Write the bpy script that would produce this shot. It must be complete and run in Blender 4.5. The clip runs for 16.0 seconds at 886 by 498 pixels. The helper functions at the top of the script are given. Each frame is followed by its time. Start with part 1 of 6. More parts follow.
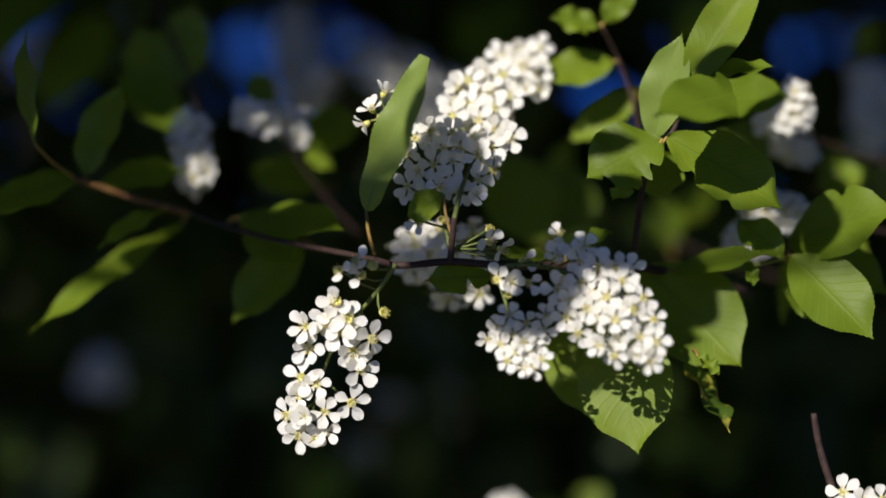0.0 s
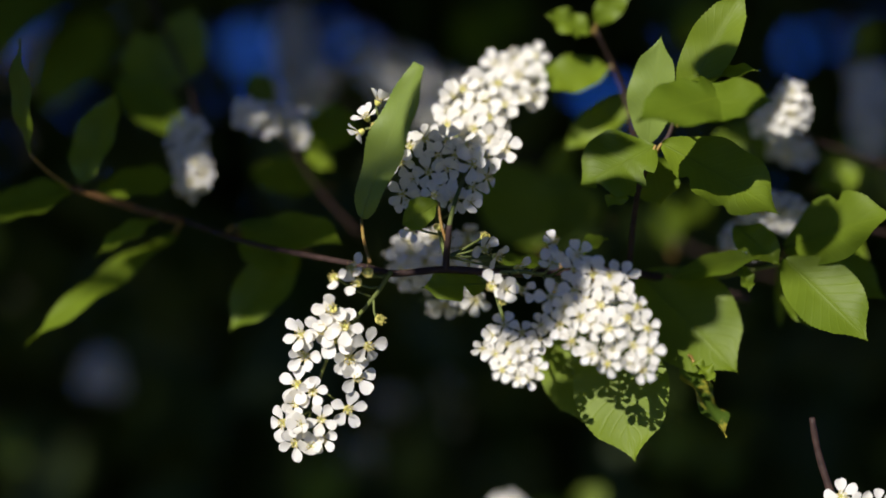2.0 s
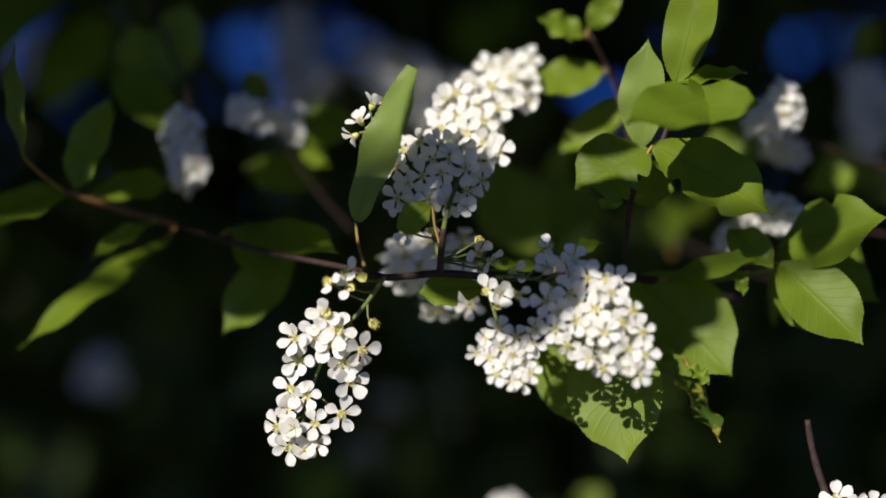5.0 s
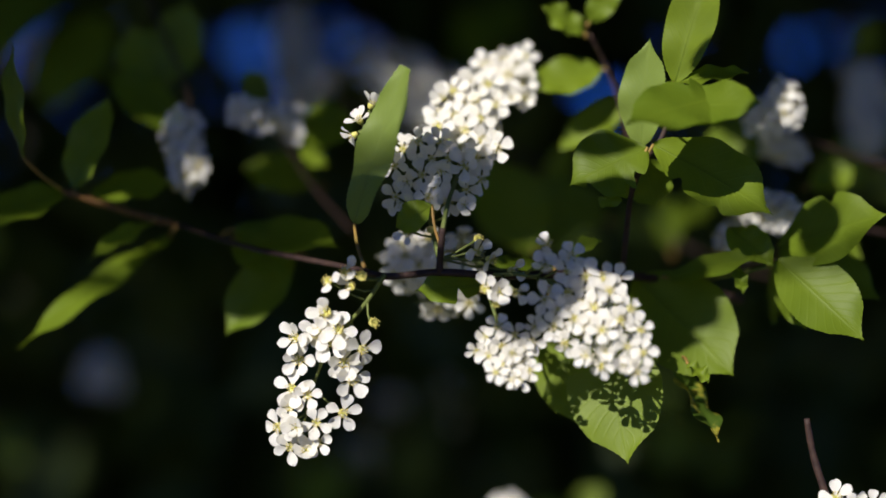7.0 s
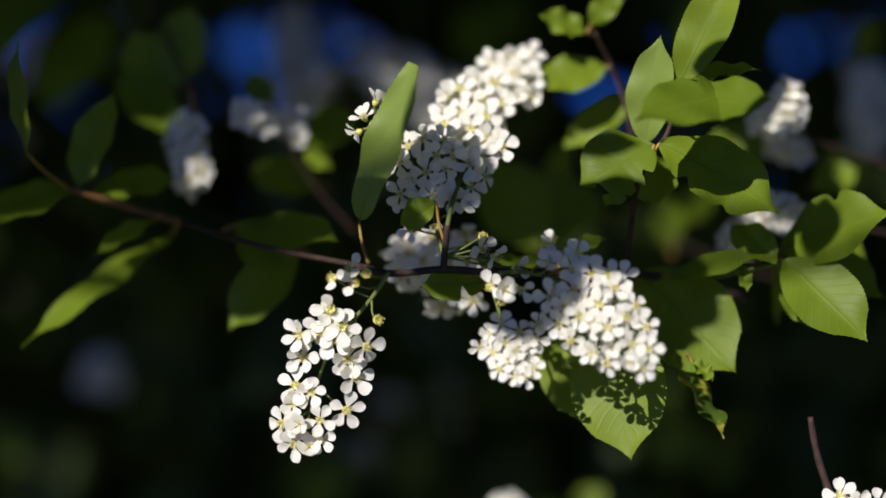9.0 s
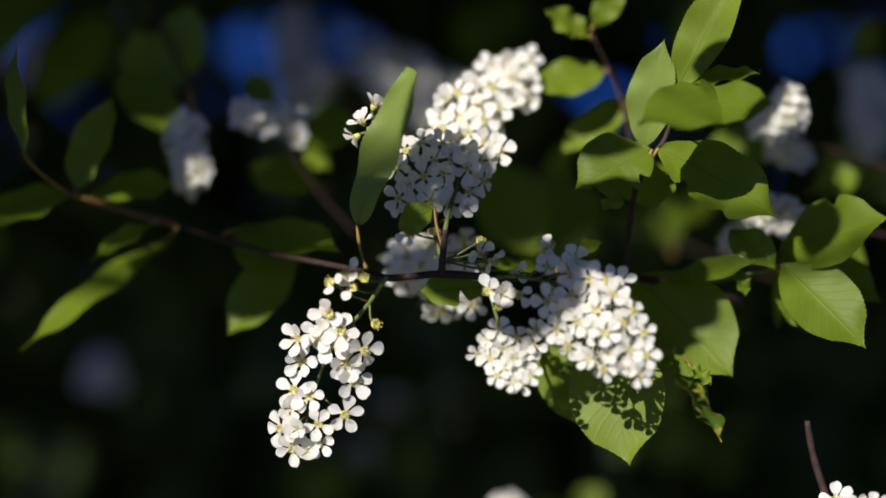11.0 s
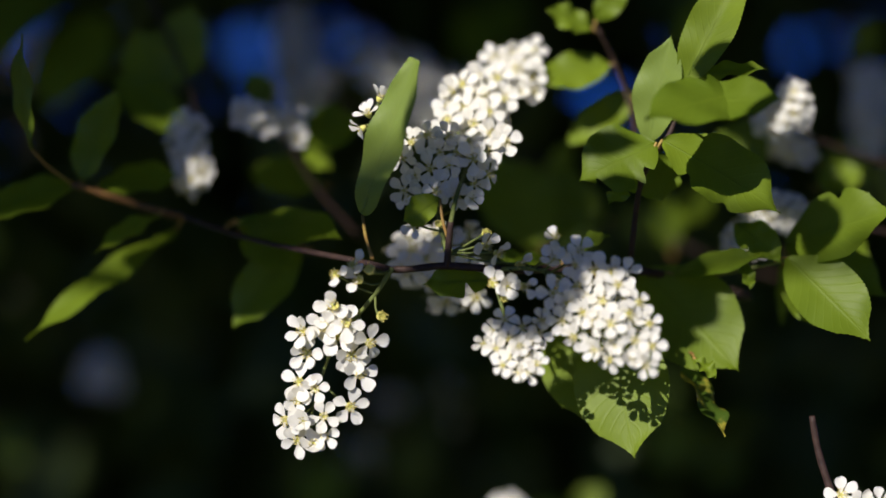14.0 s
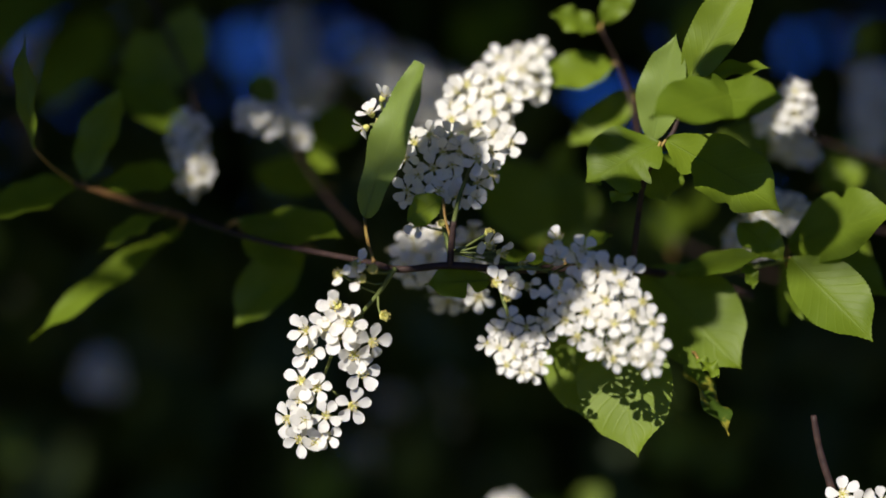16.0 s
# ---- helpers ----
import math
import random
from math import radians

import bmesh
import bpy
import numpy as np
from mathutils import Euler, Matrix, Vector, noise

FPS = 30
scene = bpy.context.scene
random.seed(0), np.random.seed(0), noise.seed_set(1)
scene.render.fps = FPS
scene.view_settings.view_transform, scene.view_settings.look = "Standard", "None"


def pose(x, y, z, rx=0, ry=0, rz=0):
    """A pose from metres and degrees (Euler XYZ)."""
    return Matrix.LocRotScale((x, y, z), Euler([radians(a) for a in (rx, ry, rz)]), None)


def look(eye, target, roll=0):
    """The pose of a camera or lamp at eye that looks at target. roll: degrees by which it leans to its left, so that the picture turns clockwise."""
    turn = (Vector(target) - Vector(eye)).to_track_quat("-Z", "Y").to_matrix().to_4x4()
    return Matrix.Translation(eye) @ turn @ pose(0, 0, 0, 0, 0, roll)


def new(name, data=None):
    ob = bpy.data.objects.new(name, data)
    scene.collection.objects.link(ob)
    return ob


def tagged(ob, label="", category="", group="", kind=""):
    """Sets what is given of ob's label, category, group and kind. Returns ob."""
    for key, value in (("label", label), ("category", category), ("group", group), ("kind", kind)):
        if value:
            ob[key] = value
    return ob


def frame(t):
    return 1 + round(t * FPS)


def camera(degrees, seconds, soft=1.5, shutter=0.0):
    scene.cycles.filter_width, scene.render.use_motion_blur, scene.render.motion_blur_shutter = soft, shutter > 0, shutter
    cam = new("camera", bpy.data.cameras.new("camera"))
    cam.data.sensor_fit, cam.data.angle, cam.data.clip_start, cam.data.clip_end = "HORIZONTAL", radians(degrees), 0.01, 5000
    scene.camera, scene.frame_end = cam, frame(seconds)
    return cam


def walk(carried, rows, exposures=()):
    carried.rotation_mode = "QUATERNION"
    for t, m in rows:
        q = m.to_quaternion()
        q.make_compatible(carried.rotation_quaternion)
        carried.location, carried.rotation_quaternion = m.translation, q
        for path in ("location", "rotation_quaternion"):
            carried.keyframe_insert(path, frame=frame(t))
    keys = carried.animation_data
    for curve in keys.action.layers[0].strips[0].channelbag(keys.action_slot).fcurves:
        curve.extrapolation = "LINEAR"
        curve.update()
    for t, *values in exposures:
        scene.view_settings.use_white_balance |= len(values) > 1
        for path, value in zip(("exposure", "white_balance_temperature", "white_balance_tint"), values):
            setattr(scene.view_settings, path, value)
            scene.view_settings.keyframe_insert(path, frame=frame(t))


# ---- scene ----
EYE = (0.0, 0.0, 1.6)
cam = camera(30, 16.0, soft=1.7)
cam.data.dof.use_dof = True
cam.data.dof.focus_distance = 0.5
cam.data.dof.aperture_fstop = 2.9
VIEW = look(EYE, (0.0, 0.5, 1.6))
walk(cam, [(0, VIEW), (16, VIEW)], [(0, 0.32, 6950, 10), (16, 0.32, 6950, 10)])

# ---- light: low warm sun over the viewer's shoulder, deep blue sky ----
SUN_WAY = Vector((0.40, 0.78, -0.48)).normalized()
sun = new("sun", bpy.data.lights.new("sun", "SUN"))
sun.data.energy, sun.data.angle, sun.data.color = 5.0, radians(0.53), (1.0, 0.97, 0.93)
sun.matrix_world = look((0, 0, 0), SUN_WAY)
world = bpy.data.worlds.new("sky")
scene.world = world
world.use_nodes = True
wn = world.node_tree.nodes
sky = wn.new("ShaderNodeTexSky")
sky.sky_type, sky.sun_disc = "NISHITA", False
sky.sun_elevation = math.asin(-SUN_WAY.z)
sky.sun_rotation = math.atan2(-SUN_WAY.x, -SUN_WAY.y)
sky.altitude, sky.air_density, sky.dust_density, sky.ozone_density = 12000, 1.0, 0.0, 6.0
deeper = wn.new("ShaderNodeHueSaturation")
deeper.inputs["Saturation"].default_value, deeper.inputs["Hue"].default_value = 1.12, 0.515
world.node_tree.links.new(sky.outputs[0], deeper.inputs["Color"])
world.node_tree.links.new(deeper.outputs[0], wn["Background"].inputs[0])
wn["Background"].inputs[1].default_value = 0.12


# ---- materials ----
def material(name):
    m = bpy.data.materials.new(name)
    m.use_nodes = True
    return m, m.node_tree.nodes, m.node_tree.links, m.node_tree.nodes["Principled BSDF"]


def ramp(nodes, stops):
    r = nodes.new("ShaderNodeValToRGB")
    while len(r.color_ramp.elements) < len(stops):
        r.color_ramp.elements.new(0.5)
    for e, (at, colour) in zip(r.color_ramp.elements, stops):
        e.position, e.color = at, (*colour, 1)
    return r


def noise_node(nodes, links, scale, detail=4, coord="Object"):
    tc = nodes.new("ShaderNodeTexCoord")
    n = nodes.new("ShaderNodeTexNoise")
    n.inputs["Scale"].default_value, n.inputs["Detail"].default_value = scale, detail
    links.new(tc.outputs[coord], n.inputs["Vector"])
    return n


def maths(nodes, links, op, a, b=None, clamp=False):
    n = nodes.new("ShaderNodeMath")
    n.operation, n.use_clamp = op, clamp
    for i, v in enumerate((a, b)):
        if v is None:
            continue
        if isinstance(v, (int, float)):
            n.inputs[i].default_value = v
        else:
            links.new(v, n.inputs[i])
    return n.outputs[0]


def leaf_material(name, dark, light, through_light, share, spots=0.0):
    """Leaf blade: waxy upper side, light that passes through, pinnate veins along the blade's own coordinates."""
    m, nodes, links, bsdf = material(name)
    uv = nodes.new("ShaderNodeUVMap")
    uv.uv_map = "blade"
    sep = nodes.new("ShaderNodeSeparateXYZ")
    links.new(uv.outputs[0], sep.inputs[0])
    u, v = sep.outputs[0], sep.outputs[1]
    side = maths(nodes, links, "ABSOLUTE", maths(nodes, links, "SUBTRACT", v, 0.5))
    run = maths(nodes, links, "SUBTRACT", maths(nodes, links, "MULTIPLY", u, 11.0), maths(nodes, links, "MULTIPLY", side, 5.5))
    sway = noise_node(nodes, links, 60, 2)
    run = maths(nodes, links, "ADD", run, maths(nodes, links, "MULTIPLY", sway.outputs[0], 0.9))
    saw = maths(nodes, links, "ABSOLUTE", maths(nodes, links, "SUBTRACT", maths(nodes, links, "FRACT", run), 0.5))
    vein = maths(nodes, links, "SUBTRACT", 1.0, maths(nodes, links, "MULTIPLY", saw, 7.0), True)
    rib = maths(nodes, links, "SUBTRACT", 1.0, maths(nodes, links, "MULTIPLY", side, 28.0), True)
    lines = maths(nodes, links, "MAXIMUM", maths(nodes, links, "MULTIPLY", vein, 0.55), rib)
    big = noise_node(nodes, links, 45, 3)
    fine = noise_node(nodes, links, 900, 5)
    info = nodes.new("ShaderNodeObjectInfo")
    mixed = maths(nodes, links, "ADD", maths(nodes, links, "MULTIPLY", big.outputs[0], 0.7), maths(nodes, links, "MULTIPLY", info.outputs["Random"], 0.35))
    mixed = maths(nodes, links, "ADD", mixed, maths(nodes, links, "MULTIPLY", lines, 0.10))
    col = ramp(nodes, [(0.25, dark), (0.85, light)])
    links.new(mixed, col.inputs[0])
    colour = col.outputs[0]
    if spots:
        patch = noise_node(nodes, links, 130, 3)
        step = ramp(nodes, [(0.52, (0, 0, 0)), (0.6, (1, 1, 1))])
        links.new(patch.outputs[0], step.inputs[0])
        mx = nodes.new("ShaderNodeMix")
        mx.data_type = "RGBA"
        links.new(maths(nodes, links, "MULTIPLY", step.outputs[0], spots), mx.inputs[0])
        links.new(colour, mx.inputs[6])
        mx.inputs[7].default_value = (0.42, 0.36, 0.05, 1)
        colour = mx.outputs[2]
    links.new(colour, bsdf.inputs["Base Color"])
    bsdf.inputs["Roughness"].default_value = 0.5
    bsdf.inputs["Specular IOR Level"].default_value = 0.25
    bump = nodes.new("ShaderNodeBump")
    bump.inputs["Strength"].default_value, bump.inputs["Distance"].default_value = 0.22, 0.0005
    height = maths(nodes, links, "SUBTRACT", maths(nodes, links, "MULTIPLY", fine.outputs[0], 0.35), lines)
    links.new(height, bump.inputs["Height"])
    links.new(bump.outputs[0], bsdf.inputs["Normal"])
    tr = nodes.new("ShaderNodeBsdfTranslucent")
    tint = nodes.new("ShaderNodeMix")
    tint.data_type, tint.blend_type = "RGBA", "MULTIPLY"
    tint.inputs[0].default_value = 1.0
    links.new(colour, tint.inputs[6])
    tint.inputs[7].default_value = (*through_light, 1)
    links.new(tint.outputs[2], tr.inputs[0])
    mix = nodes.new("ShaderNodeMixShader")
    mix.inputs[0].default_value = share
    links.new(bsdf.outputs[0], mix.inputs[1])
    links.new(tr.outputs[0], mix.inputs[2])
    links.new(mix.outputs[0], nodes["Material Output"].inputs[0])
    return m


def petal_material():
    m, nodes, links, bsdf = material("petal_white")
    n = noise_node(nodes, links, 260, 3)
    col = ramp(nodes, [(0.3, (0.80, 0.79, 0.76)), (0.7, (0.87, 0.865, 0.85))])
    links.new(n.outputs[0], col.inputs[0])
    links.new(col.outputs[0], bsdf.inputs["Base Color"])
    bsdf.inputs["Roughness"].default_value = 0.6
    bsdf.inputs["Specular IOR Level"].default_value = 0.2
    bump = nodes.new("ShaderNodeBump")
    bump.inputs["Strength"].default_value, bump.inputs["Distance"].default_value = 0.35, 0.0004
    fine = noise_node(nodes, links, 1400, 3)
    links.new(fine.outputs[0], bump.inputs["Height"])
    links.new(bump.outputs[0], bsdf.inputs["Normal"])
    tr = nodes.new("ShaderNodeBsdfTranslucent")
    tr.inputs[0].default_value = (0.88, 0.81, 0.58, 1)
    mix = nodes.new("ShaderNodeMixShader")
    mix.inputs[0].default_value = 0.38
    links.new(bsdf.outputs[0], mix.inputs[1])
    links.new(tr.outputs[0], mix.inputs[2])
    links.new(mix.outputs[0], nodes["Material Output"].inputs[0])
    return m


def plain(name, a, b, scale, rough=0.7, relief=0.0, spec=0.3):
    m, nodes, links, bsdf = material(name)
    n = noise_node(nodes, links, scale, 6)
    col = ramp(nodes, [(0.3, a), (0.7, b)])
    links.new(n.outputs[0], col.inputs[0])
    links.new(col.outputs[0], bsdf.inputs["Base Color"])
    bsdf.inputs["Roughness"].default_value = rough
    bsdf.inputs["Specular IOR Level"].default_value = spec
    if relief:
        bump = nodes.new("ShaderNodeBump")
        bump.inputs["Strength"].default_value, bump.inputs["Distance"].default_value = 0.8, relief
        links.new(n.outputs[0], bump.inputs["Height"])
        links.new(bump.outputs[0], bsdf.inputs["Normal"])
    return m


LEAF = leaf_material("leaf_green", (0.093, 0.148, 0.011), (0.180, 0.252, 0.020), (1.5, 1.5, 0.5), 0.36)
LEAF_PALE = leaf_material("leaf_underside", (0.150, 0.218, 0.042), (0.218, 0.292, 0.066), (1.2, 1.3, 0.5), 0.30)
LEAF_SPOTTED = leaf_material("leaf_yellowing", (0.055, 0.100, 0.012), (0.130, 0.190, 0.025), (1.5, 1.4, 0.5), 0.35, 0.9)
# crown leaves: the leaf green again, with the trees' shade put into the colour
LEAF_SHADE_TONE = leaf_material("leaf_shade_tone", (0.026, 0.047, 0.009), (0.062, 0.092, 0.017), (1.3, 1.4, 0.5), 0.25)
PETAL = petal_material()
ANTHER = plain("anther_yellow", (0.62, 0.50, 0.12), (0.78, 0.68, 0.26), 800)
CUP = plain("flower_cup_green", (0.46, 0.47, 0.10), (0.66, 0.60, 0.20), 600)
STALK = plain("stalk_green", (0.08, 0.105, 0.03), (0.14, 0.17, 0.045), 300, 0.6)
BARK = plain("twig_bark", (0.020, 0.011, 0.011), (0.055, 0.030, 0.024), 420, 0.65, 0.0005)
PETIOLE = plain("petiole_reddish", (0.26, 0.13, 0.04), (0.30, 0.22, 0.06), 300, 0.55)
SHOOT = plain("shoot_brown", (0.10, 0.045, 0.018), (0.19, 0.10, 0.03), 260, 0.6, 0.0003)
TRUNK = plain("trunk_bark", (0.03, 0.025, 0.02), (0.09, 0.075, 0.06), 25, 0.9, 0.01)
# ground out of view: colour raised so that it bounces warm fill light upwards
TURF_BOUNCE = plain("turf_bounce", (0.060, 0.070, 0.028), (0.140, 0.150, 0.062), 3, 0.95, 0.02)


# ---- builders ----
def mesh_of(name, verts, faces, mats, slots=None, uvs=None):
    me = bpy.data.meshes.new(name)
    me.from_pydata(verts, [], faces)
    for m in mats:
        me.materials.append(m)
    if slots is not None:
        me.polygons.foreach_set("material_index", slots)
    if uvs is not None:
        layer = me.uv_layers.new(name="blade")
        flat = []
        for f in faces:
            for i in f:
                flat.extend(uvs[i])
        layer.data.foreach_set("uv", flat)
    me.polygons.foreach_set("use_smooth", [True] * len(faces))
    me.update()
    return me


def tube(verts, faces, pts, radii, sides=6):
    """Adds a round rod through pts to the lists."""
    first = len(verts)
    pts = [Vector(p) for p in pts]
    for i, p in enumerate(pts):
        way = (pts[min(i + 1, len(pts) - 1)] - pts[max(i - 1, 0)]).normalized()
        a = way.orthogonal().normalized() if i == 0 else (a - way * a.dot(way)).normalized()
        b = way.cross(a)
        for k in range(sides):
            t = 2 * math.pi * k / sides
            verts.append(p + (a * math.cos(t) + b * math.sin(t)) * radii[i])
    for i in range(len(pts) - 1):
        for k in range(sides):
            k2 = (k + 1) % sides
            faces.append((first + i * sides + k, first + i * sides + k2, first + (i + 1) * sides + k2, first + (i + 1) * sides + k))
    faces.append(tuple(first + k for k in reversed(range(sides))))
    faces.append(tuple(first + (len(pts) - 1) * sides + k for k in range(sides)))


def smooth_line(pts, steps=6):
    """Catmull-Rom line through pts."""
    pts = [Vector(p) for p in pts]
    ext = [2 * pts[0] - pts[1], *pts, 2 * pts[-1] - pts[-2]]
    out = []
    for i in range(1, len(ext) - 2):
        p0, p1, p2, p3 = ext[i - 1:i + 3]
        for k in range(steps):
            t = k / steps
            out.append(0.5 * (2 * p1 + (p2 - p0) * t + (2 * p0 - 5 * p1 + 4 * p2 - p3) * t * t + (3 * p1 - p0 - 3 * p2 + p3) * t ** 3))
    out.append(pts[-1])
    return out


def place(ob, parent, world_pose):
    """Puts ob under parent at a world pose (parents stand unturned while building)."""
    ob.parent = parent
    ob.matrix_basis = parent_pose[parent.name].inverted() @ world_pose if parent else world_pose
    parent_pose[ob.name] = world_pose
    return ob


parent_pose = {}


def top(name, at, label, category, group="", kind=""):
    ob = new(name)
    ob.matrix_basis = Matrix.Translation(at)
    parent_pose[ob.name] = Matrix.Translation(at)
    return tagged(ob, label, category, group, kind)


def stem_part(name, parent, lines, mat, label="", sides=7):
    """One or more tapered woody rods joined into one part; lines: (points, first radius, last radius)."""
    origin = Vector(lines[0][0][0])
    verts, faces = [], []
    for pts, r0, r1 in lines:
        sm = smooth_line([Vector(p) - origin for p in pts])
        n = len(sm) - 1
        rad = [(r0 + (r1 - r0) * i / n) * (1 + 0.13 * noise.noise(p * 220)) for i, p in enumerate(sm)]
        tube(verts, faces, sm, rad, sides)
    ob = new(name, mesh_of(name, verts, faces, [mat]))
    place(ob, parent, Matrix.Translation(origin))
    return tagged(ob, label)


# ---- flowers ----
def flower_mesh(seed, petals=5, cup=0.35, size=6.2, anthers=16):
    """A bird cherry blossom, facing +z, in millimetres made metres: cupped notched petals, stamens, green cup."""
    rng = random.Random(seed)
    verts, faces, slots = [], [], []
    mm = 0.001
    turn0 = rng.random() * 6.28
    for k in range(petals):
        turn = turn0 + k * 2 * math.pi / 5 + rng.uniform(-0.14, 0.14)
        length, wide = size * rng.uniform(0.90, 1.08), size * rng.uniform(0.62, 0.80)
        lift = cup + rng.uniform(-0.20, 0.20)
        twist, roll, dish = rng.uniform(-0.22, 0.22), rng.uniform(-0.12, 0.16), rng.uniform(0.05, 0.16)
        steps, cols = (0, 0.12, 0.26, 0.42, 0.58, 0.72, 0.84, 0.93, 0.98, 1.0), 5
        first = len(verts)
        for s in steps:
            if s < 0.62:
                t = s / 0.62
                half = wide / 2 * (0.13 + 0.87 * t * t * (3 - 2 * t) ** 0.9)
            else:
                half = wide / 2 * math.sqrt(max(0.004, 1 - ((s - 0.62) / 0.38) ** 2.3))
            for j in range(cols):
                c = (j / (cols - 1)) * 2 - 1
                r = 0.7 + length * (s - 0.05 * s ** 9 * (1 - abs(c)) + 0.035 * s ** 5 * math.sin(4.2 * c + 1.7 * k + seed))
                side = half * c * (1 + 0.04 * math.sin(9 * s + seed + k))
                h = math.sin(lift) * r + dish * side * side - roll * size * s ** 3 * 0.7 + twist * side * s
                h += 0.20 * s * math.sin(3.4 * c + 5 * s + seed + k) + 0.10 * math.sin(7.5 * c + 2 * k) * s
                out = r * math.cos(lift)
                verts.append(Vector((out * math.cos(turn) - side * math.sin(turn), out * math.sin(turn) + side * math.cos(turn), h)) * mm)
        for i in range(len(steps) - 1):
            for j in range(cols - 1):
                a = first + i * cols + j
                faces.append((a, a + 1, a + cols + 1, a + cols))
                slots.append(0)
    n0 = len(faces)
    prof = [(0.05, -2.0), (0.9, -1.7), (1.35, -0.6), (1.5, 0.15), (1.1, 0.0), (0.0, -0.5)]
    first, sides = len(verts), 8
    for r, h in prof:
        for k in range(sides):
            a = 2 * math.pi * k / sides
            verts.append(Vector((r * math.cos(a), r * math.sin(a), h)) * mm)
    for i in range(len(prof) - 1):
        for k in range(sides):
            k2 = (k + 1) % sides
            faces.append((first + i * sides + k, first + i * sides + k2, first + (i + 1) * sides + k2, first + (i + 1) * sides + k))
    tube(verts, faces, [Vector((0, 0, -0.5)) * mm, Vector((0.1, 0, 1.5)) * mm, Vector((0.1, 0.05, 1.8)) * mm], [0.22 * mm, 0.14 * mm, 0.32 * mm], 5)
    slots += [1] * (len(faces) - n0)
    for k in range(anthers):
        a = turn0 + 2 * math.pi * (k + rng.uniform(-0.3, 0.3)) / anthers
        reach, high = rng.uniform(1.1, 1.9), rng.uniform(0.8, 1.7)
        p = [Vector((1.1 * math.cos(a), 1.1 * math.sin(a), 0)), Vector((reach * 0.8 * math.cos(a), reach * 0.8 * math.sin(a), high * 0.6)), Vector((reach * math.cos(a), reach * math.sin(a), high))]
        n1 = len(faces)
        tube(verts, faces, [q * mm for q in p], [0.11 * mm, 0.09 * mm, 0.07 * mm], 3)
        slots += [0 if petals else 1] * (len(faces) - n1)
        n1 = len(faces)
        q = p[2]
        tube(verts, faces, [(q + Vector((0, 0, z))) * mm for z in (-0.2, 0.04, 0.28)], [0.10 * mm, 0.25 * mm, 0.08 * mm], 5)
        slots += [2] * (len(faces) - n1)
    return mesh_of("flower", verts, faces, [PETAL, CUP, ANTHER], slots)


OPEN = [flower_mesh(11 + i, 5, -0.02 + 0.06 * i, 5.7 + 0.25 * (i % 3)) for i in range(8)]
CUPPED = [flower_mesh(31 + i, 5, 0.5 + 0.14 * i, 5.5) for i in range(3)]
TORN = [flower_mesh(51 + i, 3 - i, 0.5, 5.1) for i in range(2)]
SPENT = [flower_mesh(71, 0, 0.3, 5.5, 12)]


def aim(at, normal, spin):
    """Pose at a place with +z along normal."""
    q = Vector(normal).normalized().to_track_quat("Z", "Y")
    return Matrix.Translation(at) @ q.to_matrix().to_4x4() @ Matrix.Rotation(spin, 4, "Z")


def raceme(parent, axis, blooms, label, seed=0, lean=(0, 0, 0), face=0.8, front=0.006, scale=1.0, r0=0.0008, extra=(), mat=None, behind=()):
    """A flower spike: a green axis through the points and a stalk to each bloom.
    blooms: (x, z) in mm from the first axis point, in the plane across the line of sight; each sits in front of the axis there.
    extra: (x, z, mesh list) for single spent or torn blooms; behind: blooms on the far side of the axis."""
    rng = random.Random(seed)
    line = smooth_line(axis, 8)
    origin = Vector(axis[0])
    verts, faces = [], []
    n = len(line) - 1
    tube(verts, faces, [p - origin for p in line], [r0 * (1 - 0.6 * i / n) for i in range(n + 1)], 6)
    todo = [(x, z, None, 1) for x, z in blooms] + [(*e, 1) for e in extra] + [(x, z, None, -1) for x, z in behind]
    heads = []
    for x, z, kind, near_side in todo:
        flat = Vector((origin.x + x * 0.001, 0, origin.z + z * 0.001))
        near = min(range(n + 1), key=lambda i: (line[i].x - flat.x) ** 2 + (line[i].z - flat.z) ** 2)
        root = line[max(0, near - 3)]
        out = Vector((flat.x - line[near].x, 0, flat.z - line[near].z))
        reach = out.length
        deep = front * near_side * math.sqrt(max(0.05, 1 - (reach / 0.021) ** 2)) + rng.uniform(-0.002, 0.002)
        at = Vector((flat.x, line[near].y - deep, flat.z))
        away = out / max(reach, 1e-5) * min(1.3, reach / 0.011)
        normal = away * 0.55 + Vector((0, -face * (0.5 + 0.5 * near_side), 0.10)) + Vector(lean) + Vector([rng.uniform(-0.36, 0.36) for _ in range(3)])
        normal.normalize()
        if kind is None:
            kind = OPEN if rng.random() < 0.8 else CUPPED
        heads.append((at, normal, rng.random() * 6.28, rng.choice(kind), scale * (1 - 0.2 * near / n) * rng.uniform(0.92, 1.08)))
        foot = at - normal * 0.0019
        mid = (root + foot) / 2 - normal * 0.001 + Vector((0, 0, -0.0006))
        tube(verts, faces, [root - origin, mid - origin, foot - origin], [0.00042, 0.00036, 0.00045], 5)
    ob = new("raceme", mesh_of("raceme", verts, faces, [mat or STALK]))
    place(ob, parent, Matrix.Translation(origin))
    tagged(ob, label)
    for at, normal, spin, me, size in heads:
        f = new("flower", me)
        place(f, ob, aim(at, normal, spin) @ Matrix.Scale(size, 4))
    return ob


